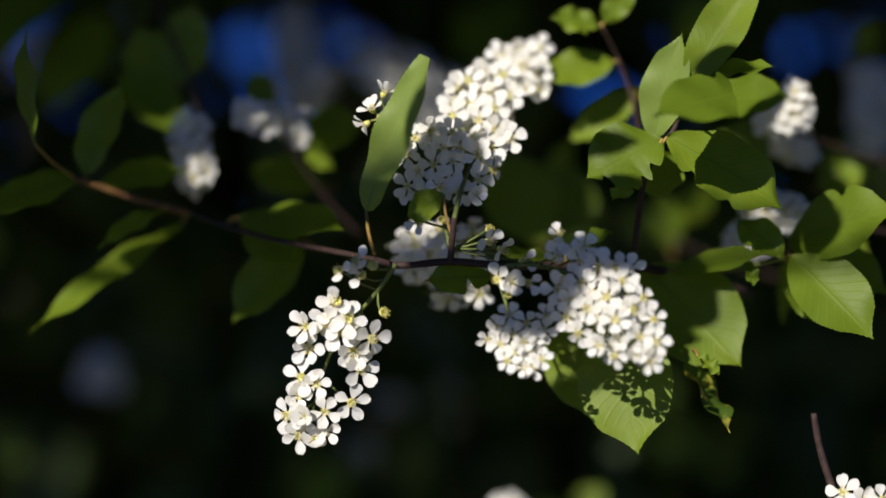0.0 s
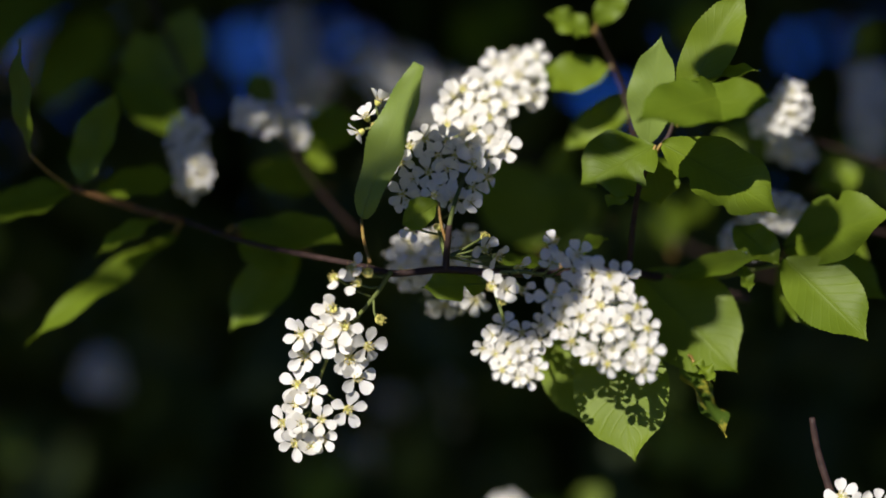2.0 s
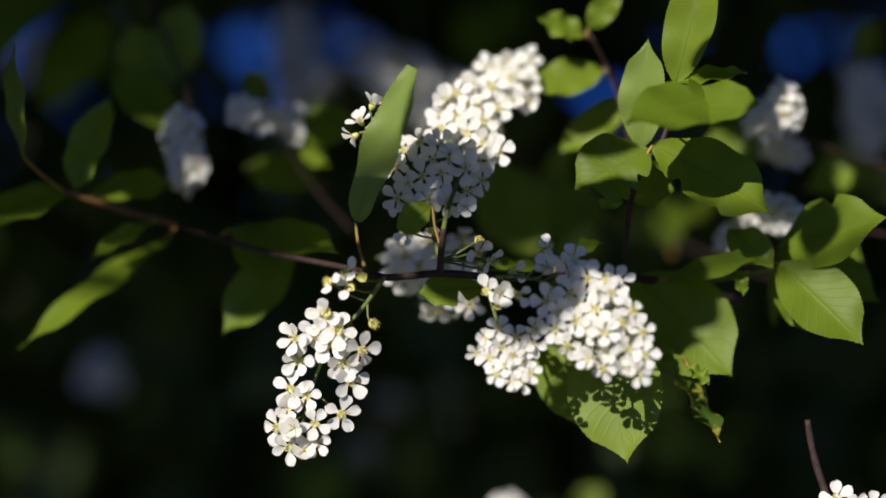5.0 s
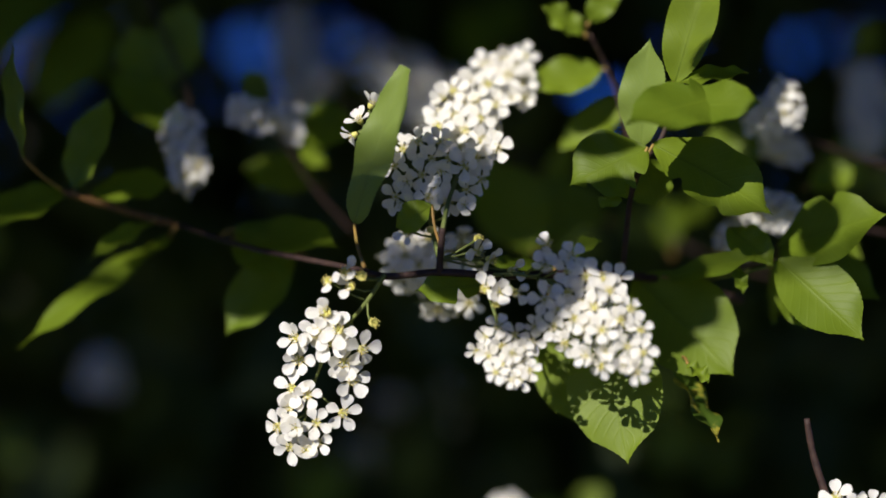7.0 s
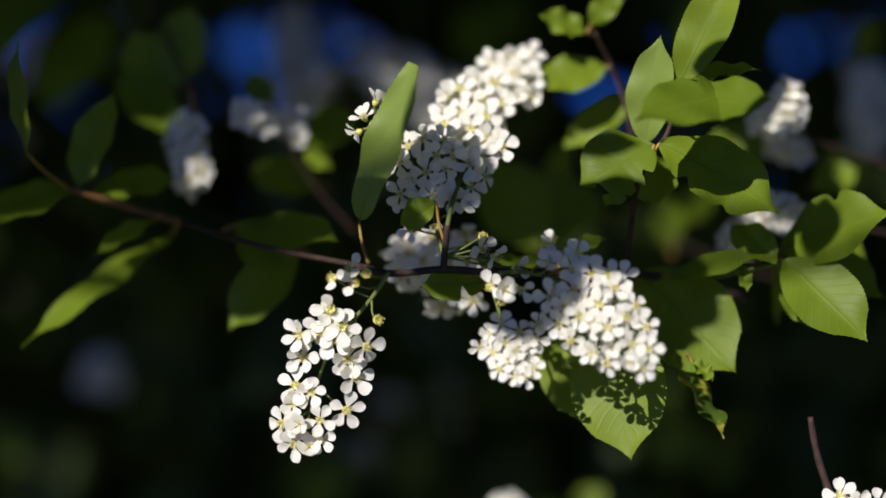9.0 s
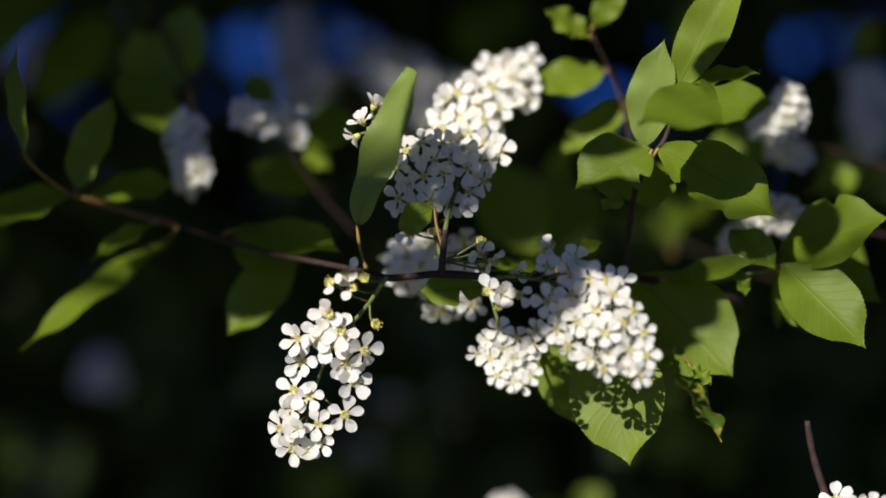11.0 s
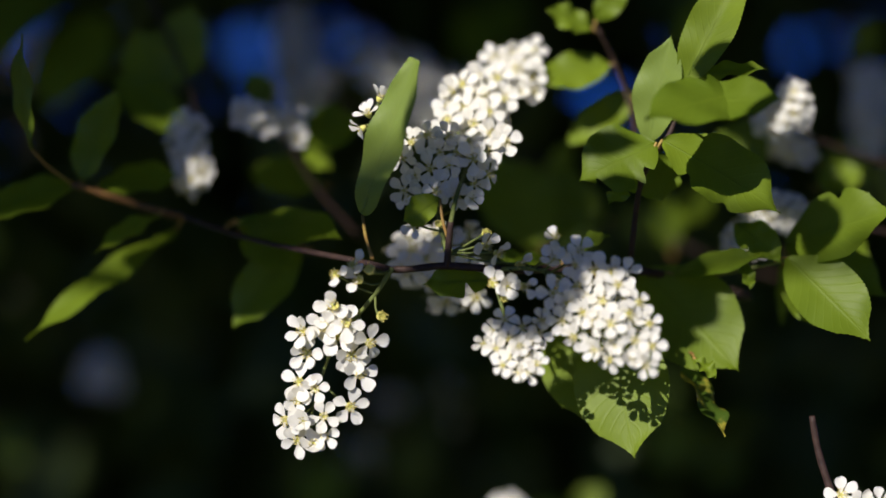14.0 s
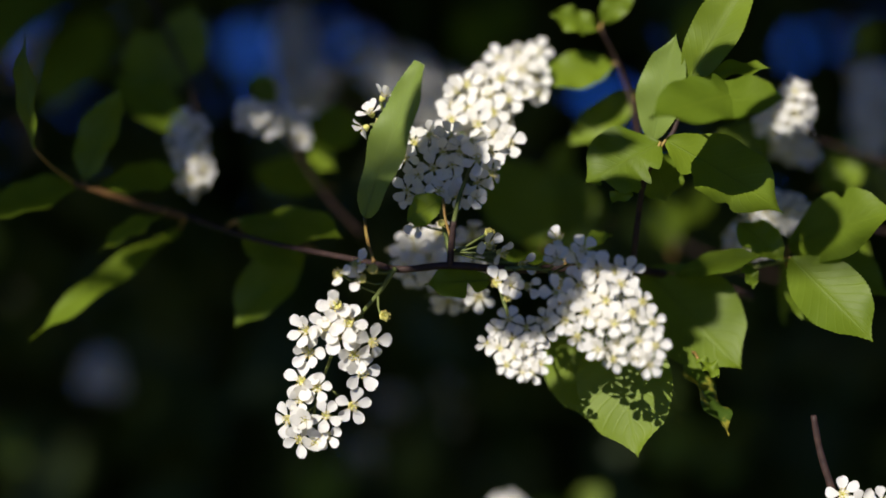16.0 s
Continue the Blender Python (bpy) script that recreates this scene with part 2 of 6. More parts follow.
def wild_raceme(parent, axis, count, radius, label, seed, scale=1.0, face=0.6, taper=0.5):
    """A flower spike whose blooms sit all round its axis."""
    rng = random.Random(seed)
    line = smooth_line(axis, 8)
    origin = Vector(axis[0])
    n = len(line) - 1
    verts, faces, heads = [], [], []
    tube(verts, faces, [p - origin for p in line], [0.0009 * (1 - 0.6 * i / n) for i in range(n + 1)], 5)
    for k in range(count):
        i = round(n * (0.14 + 0.86 * k / count))
        way = (line[min(i + 1, n)] - line[max(i - 1, 0)]).normalized()
        a = way.orthogonal().normalized()
        turn = k * 2.4 + rng.uniform(-0.4, 0.4)
        out = a * math.cos(turn) + way.cross(a) * math.sin(turn)
        out = (out + Vector((0, -0.25, 0))).normalized()
        at = line[i] + out * radius * (1 - taper * (k / count) ** 2) * rng.uniform(0.8, 1.15)
        normal = (out + Vector((0, -face, 0.25)) + way * 0.2).normalized()
        heads.append((at, normal, rng.random() * 6.28, rng.choice(OPEN + CUPPED[:1]), scale * rng.uniform(0.9, 1.1)))
        tube(verts, faces, [line[max(0, i - 1)] - origin, at - normal * 0.0019 - origin], [0.0004, 0.0004], 4)
    ob = new("raceme", mesh_of("raceme", verts, faces, [STALK]))
    place(ob, parent, Matrix.Translation(origin))
    tagged(ob, label)
    for at, normal, spin, me, size in heads:
        place(new("flower", me), ob, aim(at, normal, spin) @ Matrix.Scale(size, 4))
    return ob


# ---- leaves ----
def leaf(parent, base, tip, wide, face=(0, -1, 0.3), bend=0.0, fold=0.25, ripple=0.6, bites=(), stalk=None, seed=0, mat=None, label="", curl=0.0, blunt=0.0, square=0.0):
    """A toothed, pointed blade from base to tip; wide in mm; face: the way its upper side looks; bend: sag of the tip
    as a share of the length; fold: how far the halves rise from the midrib; bites: (along, side, depth) eaten from the edge."""
    base, tip = Vector(base), Vector(tip)
    e1 = tip - base
    length = e1.length
    e1.normalize()
    n = Vector(face)
    n = (n - e1 * n.dot(e1)).normalized()
    e2 = n.cross(e1)
    rows, cols = 56, 9
    half_w = wide * 0.0005
    rng = random.Random(seed * 7 + 3)
    ph = rng.random() * 6.28
    verts, faces, uvs = [], [], []
    for i in range(rows + 1):
        s = i / rows
        h = math.sin(math.pi * min(s, 0.8) ** 0.95) ** (0.75 - blunt)
        if s > 0.8:
            h *= square + (1 - square) * (1 - (s - 0.8) / 0.2) ** 1.5
        tooth = (0.00042 if i % 2 else -0.0001) * (1.0 if 0.06 < s < 0.95 else 0.2)
        for j in range(cols):
            c = j / (cols - 1) * 2 - 1
            edge = half_w * h
            for along, side, deep in bites:
                if c * side > 0:
                    edge -= deep * half_w * math.exp(-((s - along) / 0.045) ** 2)
            y = max(edge, 0.0) * c + (math.copysign(tooth, c) if abs(c) > 0.99 else 0)
            z = fold * abs(y) - curl * y * y / max(half_w, 1e-4) + 2 * bend * length * s * (1 - s)
            z += ripple * 0.001 * abs(c) ** 1.5 * math.sin(s * 17 + ph + c) + ripple * 0.0006 * math.sin(s * 9 + 2 * ph) * c
            verts.append(e1 * (s * length) + e2 * y + n * z)
            uvs.append((s, c * 0.5 + 0.5))
    for i in range(rows):
        for j in range(cols - 1):
            a = i * cols + j
            faces.append((a, a + 1, a + cols + 1, a + cols))
    ob = new("leaf", mesh_of("leaf", verts, faces, [mat or LEAF], None, uvs))
    place(ob, parent, Matrix.Translation(base))
    tagged(ob, label)
    if stalk is not None:
        stalk = Vector(stalk)
        mid = (stalk + base) / 2 + n * 0.001
        v, f = [], []
        tube(v, f, smooth_line([Vector((0, 0, 0)), mid - base, stalk - base], 4), [0.00048] * 8 + [0.0006], 6)
        place(new("petiole", mesh_of("petiole", v, f, [PETIOLE])), ob, Matrix.Translation(base))
    rv, rf = [], []
    mids = [verts[i * cols + cols // 2] - n * 0.00015 for i in range(0, rows + 1, 4)]
    tube(rv, rf, mids, [0.0004 * (1 - 0.8 * i / (len(mids) - 1)) for i in range(len(mids))], 5)
    place(new("midrib", mesh_of("midrib", rv, rf, [mat or LEAF])), ob, Matrix.Translation(base))
    return ob


def leaf_cloud(name, parent, centres, mat, label="", size=(0.05, 0.085), seed=1):
    """Many small folded leaves in one mesh, one at each centre."""
    rng = np.random.default_rng(seed)
    c = np.asarray(centres, float)
    k = len(c)
    d = rng.normal(size=(k, 3)); d[:, 2] -= 0.5
    d /= np.linalg.norm(d, axis=1, keepdims=True)
    up = rng.normal(size=(k, 3)) * 0.8 + np.array((0, -0.5, 0.8))
    e = np.cross(up, d); e /= np.linalg.norm(e, axis=1, keepdims=True)
    nn = np.cross(d, e)
    ln = rng.uniform(*size, size=(k, 1))
    shape = [(0, 0, 0), (0.35, 0.24, 0.05), (0.7, 0.2, 0.03), (1, 0, -0.08), (0.7, -0.2, 0.03), (0.35, -0.24, 0.05), (0.35, 0, -0.03), (0.7, 0, -0.05)]
    verts = np.stack([c + ln * (d * a + e * b + nn * h) for a, b, h in shape], 1).reshape(-1, 3)
    quads = [(0, 1, 6), (1, 2, 7, 6), (2, 3, 7), (0, 6, 5), (6, 7, 4, 5), (7, 3, 4)]
    faces = [tuple(8 * i + q for q in f) for i in range(k) for f in quads]
    uvs = [(a, 0.5 + b * 2) for a, b, h in shape] * k
    ob = new(name, mesh_of(name, [tuple(v) for v in verts], faces, [mat], None, uvs))
    place(ob, parent, Matrix.Identity(4))
    return tagged(ob, label, kind="stuff")


# ---- ground ----
def ground_sheet():
    n = 60
    verts, faces = [], []
    for i in range(n + 1):
        for j in range(n + 1):
            a, b = (i / n * 2 - 1), (j / n * 2 - 1)
            x, y = 600 * a * abs(a) ** 2, 600 * b * abs(b) ** 2
            verts.append((x, y, 0.06 * noise.noise(Vector((x, y, 0)) * 0.7)))
    for i in range(n):
        for j in range(n):
            a = i * (n + 1) + j
            faces.append((a, a + n + 1, a + n + 2, a + 1))
    ob = new("ground", mesh_of("ground", verts, faces, [TURF_BOUNCE]))
    return tagged(ob, "unseen turf ground, lightened to bounce warm fill light", "ground", kind="structure")


ground_sheet()

MOVERS = {}

# ---- the flowering branch that sways before the lens ----
branch = top("bird_cherry_branch", (0.1326, 0.5000, 1.5899), "flowering bird cherry branch with white racemes and fresh leaves", "branch")
MOVERS["branch"] = branch
stem_part("stem", branch, [([(0.1045, 0.5600, 1.5849), (0.0663, 0.5300, 1.5938), (0.0375, 0.5080, 1.5950), (0.0199, 0.5020, 1.5949), (0.0022, 0.5000, 1.5962), (-0.0134, 0.4970, 1.5951), (-0.0251, 0.5100, 1.5976), (-0.0598, 0.5400, 1.6042), (-0.0869, 0.5600, 1.6126)], 0.0015, 0.0008)], BARK, "dark purplish-brown twig")
stem_part("young_shoot", branch, [([(-0.0866, 0.5600, 1.6124), (-0.1034, 0.5564, 1.6170), (-0.1227, 0.5493, 1.6236)], 0.0014, 0.0010)], SHOOT, "orange-brown young shoot")
stem_part("side_twig", branch, [([(0.0604, 0.5260, 1.5933), (0.0609, 0.5180, 1.6073), (0.0621, 0.5100, 1.6211), (0.0663, 0.5050, 1.6309), (0.0709, 0.5050, 1.6373), (0.0744, 0.5050, 1.6502)], 0.0010, 0.0007)], BARK, "slender dark side twig")
stem_part("side_twig", branch, [([(0.0621, 0.5100, 1.6211), (0.0653, 0.5600, 1.6461), (0.0610, 0.5650, 1.6620), (0.0533, 0.5550, 1.6751)], 0.0009, 0.0006)], BARK, "slender brown side twig")
stem_part("spur", branch, [([(0.0022, 0.5000, 1.5962), (0.0026, 0.4980, 1.6019), (0.0034, 0.4960, 1.6095)], 0.0012, 0.0009)], BARK, "short woody spur")
stem_part("side_twig", branch, [([(0.0823, 0.5400, 1.5910), (0.0980, 0.5250, 1.5948), (0.1095, 0.5200, 1.5975)], 0.0010, 0.0007)], STALK, "greenish young side twig")

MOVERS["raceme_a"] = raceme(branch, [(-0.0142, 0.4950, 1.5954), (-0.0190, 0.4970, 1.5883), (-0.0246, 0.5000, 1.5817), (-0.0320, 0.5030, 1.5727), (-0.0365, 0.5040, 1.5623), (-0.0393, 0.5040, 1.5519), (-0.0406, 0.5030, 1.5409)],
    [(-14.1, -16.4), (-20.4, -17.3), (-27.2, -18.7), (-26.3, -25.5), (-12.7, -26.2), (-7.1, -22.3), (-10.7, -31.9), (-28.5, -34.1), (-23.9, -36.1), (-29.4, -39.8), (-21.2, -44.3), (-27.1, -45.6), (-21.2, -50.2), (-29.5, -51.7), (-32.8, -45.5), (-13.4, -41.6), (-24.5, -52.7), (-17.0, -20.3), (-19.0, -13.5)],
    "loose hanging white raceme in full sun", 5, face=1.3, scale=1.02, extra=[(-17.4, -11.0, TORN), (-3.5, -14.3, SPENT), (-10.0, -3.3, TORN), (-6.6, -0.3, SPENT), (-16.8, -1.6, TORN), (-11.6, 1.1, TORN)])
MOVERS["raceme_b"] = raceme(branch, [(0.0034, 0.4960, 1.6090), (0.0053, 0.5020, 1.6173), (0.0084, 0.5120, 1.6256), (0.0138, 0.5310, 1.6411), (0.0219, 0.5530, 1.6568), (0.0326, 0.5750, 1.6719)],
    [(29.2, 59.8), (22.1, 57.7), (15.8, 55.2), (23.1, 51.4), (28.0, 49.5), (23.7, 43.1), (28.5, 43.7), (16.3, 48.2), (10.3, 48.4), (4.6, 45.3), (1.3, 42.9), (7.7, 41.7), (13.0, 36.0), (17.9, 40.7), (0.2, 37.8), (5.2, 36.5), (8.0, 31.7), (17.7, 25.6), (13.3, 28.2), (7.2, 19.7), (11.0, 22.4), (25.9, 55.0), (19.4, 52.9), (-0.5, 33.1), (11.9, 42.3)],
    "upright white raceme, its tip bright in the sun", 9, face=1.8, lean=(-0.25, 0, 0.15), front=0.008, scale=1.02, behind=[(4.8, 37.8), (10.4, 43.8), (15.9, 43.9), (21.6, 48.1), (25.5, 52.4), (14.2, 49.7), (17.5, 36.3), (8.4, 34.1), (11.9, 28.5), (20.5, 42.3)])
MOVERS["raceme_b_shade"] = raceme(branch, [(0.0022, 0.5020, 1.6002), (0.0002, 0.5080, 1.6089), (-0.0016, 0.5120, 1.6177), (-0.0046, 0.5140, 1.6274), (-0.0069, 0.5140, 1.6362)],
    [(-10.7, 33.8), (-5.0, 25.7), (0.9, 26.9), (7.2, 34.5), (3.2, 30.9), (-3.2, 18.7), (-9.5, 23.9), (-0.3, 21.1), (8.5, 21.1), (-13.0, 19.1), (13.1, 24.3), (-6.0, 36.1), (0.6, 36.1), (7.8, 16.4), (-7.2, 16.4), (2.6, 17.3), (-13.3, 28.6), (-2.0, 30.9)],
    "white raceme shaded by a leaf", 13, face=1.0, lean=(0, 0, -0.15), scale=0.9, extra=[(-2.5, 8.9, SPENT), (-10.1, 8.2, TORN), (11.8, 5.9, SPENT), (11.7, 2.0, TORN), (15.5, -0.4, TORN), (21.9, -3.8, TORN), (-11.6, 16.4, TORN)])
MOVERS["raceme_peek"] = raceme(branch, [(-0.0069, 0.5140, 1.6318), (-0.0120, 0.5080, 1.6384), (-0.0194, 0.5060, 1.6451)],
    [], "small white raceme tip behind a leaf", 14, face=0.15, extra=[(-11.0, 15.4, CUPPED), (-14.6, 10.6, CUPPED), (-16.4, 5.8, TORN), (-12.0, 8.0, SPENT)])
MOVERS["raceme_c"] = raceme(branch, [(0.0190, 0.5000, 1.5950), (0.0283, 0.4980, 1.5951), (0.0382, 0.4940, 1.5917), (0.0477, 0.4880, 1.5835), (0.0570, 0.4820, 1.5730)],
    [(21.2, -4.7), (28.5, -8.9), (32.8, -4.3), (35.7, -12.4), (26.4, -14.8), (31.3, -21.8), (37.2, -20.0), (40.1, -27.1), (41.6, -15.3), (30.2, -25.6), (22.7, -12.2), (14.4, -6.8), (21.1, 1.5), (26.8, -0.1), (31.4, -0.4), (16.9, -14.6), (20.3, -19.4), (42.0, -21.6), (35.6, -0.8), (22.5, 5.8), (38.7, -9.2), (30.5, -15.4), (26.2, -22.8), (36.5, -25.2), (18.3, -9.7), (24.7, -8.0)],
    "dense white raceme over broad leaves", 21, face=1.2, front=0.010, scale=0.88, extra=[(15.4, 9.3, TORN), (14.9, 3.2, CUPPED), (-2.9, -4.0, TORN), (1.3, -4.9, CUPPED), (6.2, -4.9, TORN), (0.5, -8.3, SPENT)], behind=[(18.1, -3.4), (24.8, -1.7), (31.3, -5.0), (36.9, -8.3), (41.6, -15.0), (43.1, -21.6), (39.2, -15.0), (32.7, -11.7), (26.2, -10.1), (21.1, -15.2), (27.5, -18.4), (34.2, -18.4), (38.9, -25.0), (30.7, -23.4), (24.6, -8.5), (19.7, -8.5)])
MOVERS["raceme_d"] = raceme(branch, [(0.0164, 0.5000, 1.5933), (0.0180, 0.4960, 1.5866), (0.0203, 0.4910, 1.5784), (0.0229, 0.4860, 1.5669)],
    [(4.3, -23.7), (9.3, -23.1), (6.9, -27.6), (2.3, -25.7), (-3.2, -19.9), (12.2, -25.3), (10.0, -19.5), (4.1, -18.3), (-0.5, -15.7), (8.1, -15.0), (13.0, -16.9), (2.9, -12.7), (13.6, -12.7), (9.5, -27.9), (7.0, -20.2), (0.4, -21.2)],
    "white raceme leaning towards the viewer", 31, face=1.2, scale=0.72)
wild_raceme(branch, [(0.0174, 0.5300, 1.5984), (0.0029, 0.5380, 1.5993), (-0.0081, 0.5400, 1.5983), (-0.0133, 0.5400, 1.5987)], 18, 0.008, "creamy white raceme behind the twig", 41)
wild_raceme(branch, [(0.0156, 0.5300, 1.5911), (0.0048, 0.5380, 1.5892), (-0.0063, 0.5440, 1.5853)], 8, 0.006, "creamy white raceme behind the twig", 43, 0.85)
tag_e = top("bird_cherry_spray", (0.1326, 0.5000, 1.5045), "white bird cherry raceme beside a bare brown twig", "branch")
MOVERS["spray"] = tag_e
stem_part("stem", tag_e, [([(0.1353, 0.5100, 1.5008), (0.1216, 0.5040, 1.5201), (0.1176, 0.5030, 1.5297), (0.1145, 0.5030, 1.5400), (0.1125, 0.5020, 1.5501)], 0.0015, 0.0010)], BARK, "bare reddish-brown twig")
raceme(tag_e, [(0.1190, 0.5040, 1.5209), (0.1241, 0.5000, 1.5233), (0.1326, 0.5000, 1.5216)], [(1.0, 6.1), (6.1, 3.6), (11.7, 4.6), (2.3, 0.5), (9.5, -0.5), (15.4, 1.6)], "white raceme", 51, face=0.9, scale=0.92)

# right-hand leaves
MOVERS["leaf_d"] = leaf(branch, (0.0540, 0.5191, 1.5789), (0.0599, 0.5068, 1.5368), 29.4, (-0.35, -1, 0.50), 0.03, 0.12, seed=1, stalk=(0.0497, 0.5274, 1.5930))
MOVERS["leaf_d_back"] = leaf(branch, (0.0393, 0.5325, 1.5784), (0.0469, 0.5242, 1.5461), 20.8, (-0.2, -1, 0.5), 0.03, 0.15, seed=2, stalk=(0.0371, 0.5408, 1.5938))
MOVERS["leaf_e"] = leaf(branch, (0.0652, 0.5360, 1.5943), (0.0938, 0.5180, 1.5626), 31.5, (-0.2, -1, 0.5), 0.05, 0.12, seed=3, stalk=(0.0600, 0.5260, 1.5941))
MOVERS["leaf_v"] = leaf(branch, (0.0764, 0.5270, 1.5687), (0.0880, 0.5060, 1.5441), 11, (0.55, -0.6, 0.4), -0.05, 0.5, 1.2, seed=4, mat=LEAF_SPOTTED, curl=0.3, stalk=(0.0744, 0.5500, 1.5786), label="curled leaf with yellow blotches")
leaf(branch, (0.0780, 0.5060, 1.5673), (0.0837, 0.5020, 1.5617), 5, (0.5, -0.8, 0.2), 0.05, 0.4, 1.0, seed=5, stalk=(0.0787, 0.5260, 1.5682))
MOVERS["leaf_g"] = leaf(branch, (0.1091, 0.5180, 1.5981), (0.1309, 0.5020, 1.5727), 21.5, (-0.1, -1, 0.45), 0.05, 0.22, seed=6, stalk=(0.1061, 0.5210, 1.5970))
leaf(branch, (0.1107, 0.5300, 1.5947), (0.1190, 0.5260, 1.5761), 10, (-0.2, -1, 0.5), 0.02, 0.2, seed=7, stalk=(0.1079, 0.5210, 1.5970))
MOVERS["leaf_u"] = leaf(branch, (0.1107, 0.5300, 1.6020), (0.1388, 0.5040, 1.6126), 24, (0.1, -1, 0.5), 0.04, 0.18, seed=8, bites=[(0.55, 1, 0.25)], stalk=(0.1088, 0.5210, 1.5973))
MOVERS["leaf_x"] = leaf(branch, (0.0744, 0.5300, 1.5929), (0.0986, 0.5080, 1.5984), 9, (0.0, -0.9, 0.55), 0.05, 0.15, 0.4, seed=9, stalk=(0.0725, 0.5360, 1.5925))
leaf(branch, (0.0938, 0.5220, 1.6091), (0.1053, 0.5100, 1.5970), 11.5, (-0.2, -1, 0.4), 0.04, 0.2, 0.9, seed=10, stalk=(0.1061, 0.5210, 1.5970), bites=[(0.5, -1, 0.3)])
leaf(branch, (0.1211, 0.5400, 1.6002), (0.1449, 0.5360, 1.5855), 19, (0.1, -0.8, 0.7), 0.0, 0.15, seed=11, stalk=(0.1088, 0.5210, 1.5973))
MOVERS["leaf_s"] = leaf(branch, (0.0682, 0.5040, 1.6341), (0.1031, 0.4980, 1.6117), 24, (0.15, -1, 0.55), 0.05, 0.15, 1.0, seed=12, bites=[(0.3, -1, 0.35), (0.62, -1, 0.25)], stalk=(0.0663, 0.5050, 1.6309))
MOVERS["leaf_r"] = leaf(branch, (0.0668, 0.5040, 1.6336), (0.0431, 0.5000, 1.6210), 23, (-0.1, -1, 0.5), 0.03, 0.12, 0.9, seed=13, bites=[(0.8, 1, 0.5), (0.45, 1, 0.35), (0.3, 1, 0.4)], stalk=(0.0658, 0.5050, 1.6302))
leaf(branch, (0.0596, 0.5040, 1.6243), (0.0511, 0.5000, 1.6145), 8, (-0.1, -1, 0.5), 0.03, 0.2, 0.9, seed=14, bites=[(0.5, 1, 0.5), (0.7, -1, 0.5)], stalk=(0.0629, 0.5080, 1.6236))
leaf(branch, (0.0661, 0.5140, 1.6304), (0.0701, 0.5180, 1.6158), 15, (0.2, -1, 0.3), 0.03, 0.1, seed=15, stalk=(0.0652, 0.5070, 1.6288), blunt=0.2)
MOVERS["leaf_w"] = leaf(branch, (0.0647, 0.5100, 1.6336), (0.0726, 0.5020, 1.6657), 14.5, (-0.35, -1, 0.25), 0.06, 0.25, seed=16, stalk=(0.0671, 0.5060, 1.6316), mat=LEAF_PALE, label="pale leaf seen from its underside")
MOVERS["leaf_q"] = leaf(branch, (0.0741, 0.5020, 1.6496), (0.0951, 0.4960, 1.6832), 15, (-0.3, -1, 0.2), 0.04, 0.3, seed=17, stalk=(0.0727, 0.5050, 1.6433))
MOVERS["leaf_t"] = leaf(branch, (0.0948, 0.4920, 1.6476), (0.0590, 0.4640, 1.6369), 20, (0.1, -0.8, 0.75), 0.06, 0.1, 1.0, seed=18, stalk=(0.0727, 0.5050, 1.6433), bites=[(0.35, -1, 0.35)])
MOVERS["leaf_t2"] = leaf(branch, (0.0747, 0.4900, 1.6437), (0.0990, 0.4720, 1.6434), 17, (0.1, -1, 0.6), 0.04, 0.1, seed=19, stalk=(0.0727, 0.5050, 1.6425))
MOVERS["leaf_t3"] = leaf(branch, (0.0782, 0.5020, 1.6525), (0.0989, 0.4920, 1.6543), 9.5, (0.0, -0.7, 0.9), 0.05, 0.15, seed=20, stalk=(0.0739, 0.5050, 1.6485))
MOVERS["leaf_p"] = leaf(branch, (0.0524, 0.5550, 1.6751), (0.0359, 0.5500, 1.6773), 9.5, (0.0, -1, 0.4), -0.02, 0.2, 1.0, seed=21, stalk=(0.0536, 0.5560, 1.6743), bites=[(0.2, 1, 0.3)])
MOVERS["leaf_p_up"] = leaf(branch, (0.0539, 0.5550, 1.6761), (0.0639, 0.5480, 1.6892), 9, (0.2, -1, 0.4), 0.03, 0.2, seed=22, stalk=(0.0536, 0.5560, 1.6743))
MOVERS["leaf_k"] = leaf(branch, (0.0581, 0.5650, 1.6643), (0.0326, 0.5580, 1.6574), 14, (-0.2, -1, 0.4), 0.03, 0.15, seed=23, stalk=(0.0606, 0.5650, 1.6628))
leaf(branch, (0.0686, 0.5800, 1.6557), (0.0434, 0.5750, 1.6366), 12, (-0.2, -1, 0.3), 0.02, 0.15, seed=24, stalk=(0.0649, 0.5620, 1.6482))

leaf(branch, (0.0952, 0.5180, 1.5963), (0.0962, 0.5120, 1.5883), 4.5, (0.2, -1, 0.2), 0.05, 0.3, 0.8, seed=25, stalk=(0.0921, 0.5220, 1.5948))

# leaves about the twig
MOVERS["leaf_f"] = leaf(branch, (-0.0231, 0.4980, 1.6114), (-0.0050, 0.4860, 1.6566), 11.5, (-0.3, -0.95, 0.25), 0.06, 0.12, 1.0, seed=31, stalk=(-0.0199, 0.4820, 1.5985), blunt=0.3, square=0.55, mat=LEAF_PALE, label="pale leaf seen from its underside")
MOVERS["leaf_y"] = leaf(branch, (0.0151, 0.5030, 1.5919), (-0.0048, 0.4970, 1.5907), 11, (0, -0.9, 0.5), 0.02, 0.1, seed=32, bites=[(0.36, 1, 0.9), (0.3, -1, 0.1)], stalk=(0.0164, 0.5010, 1.5943))
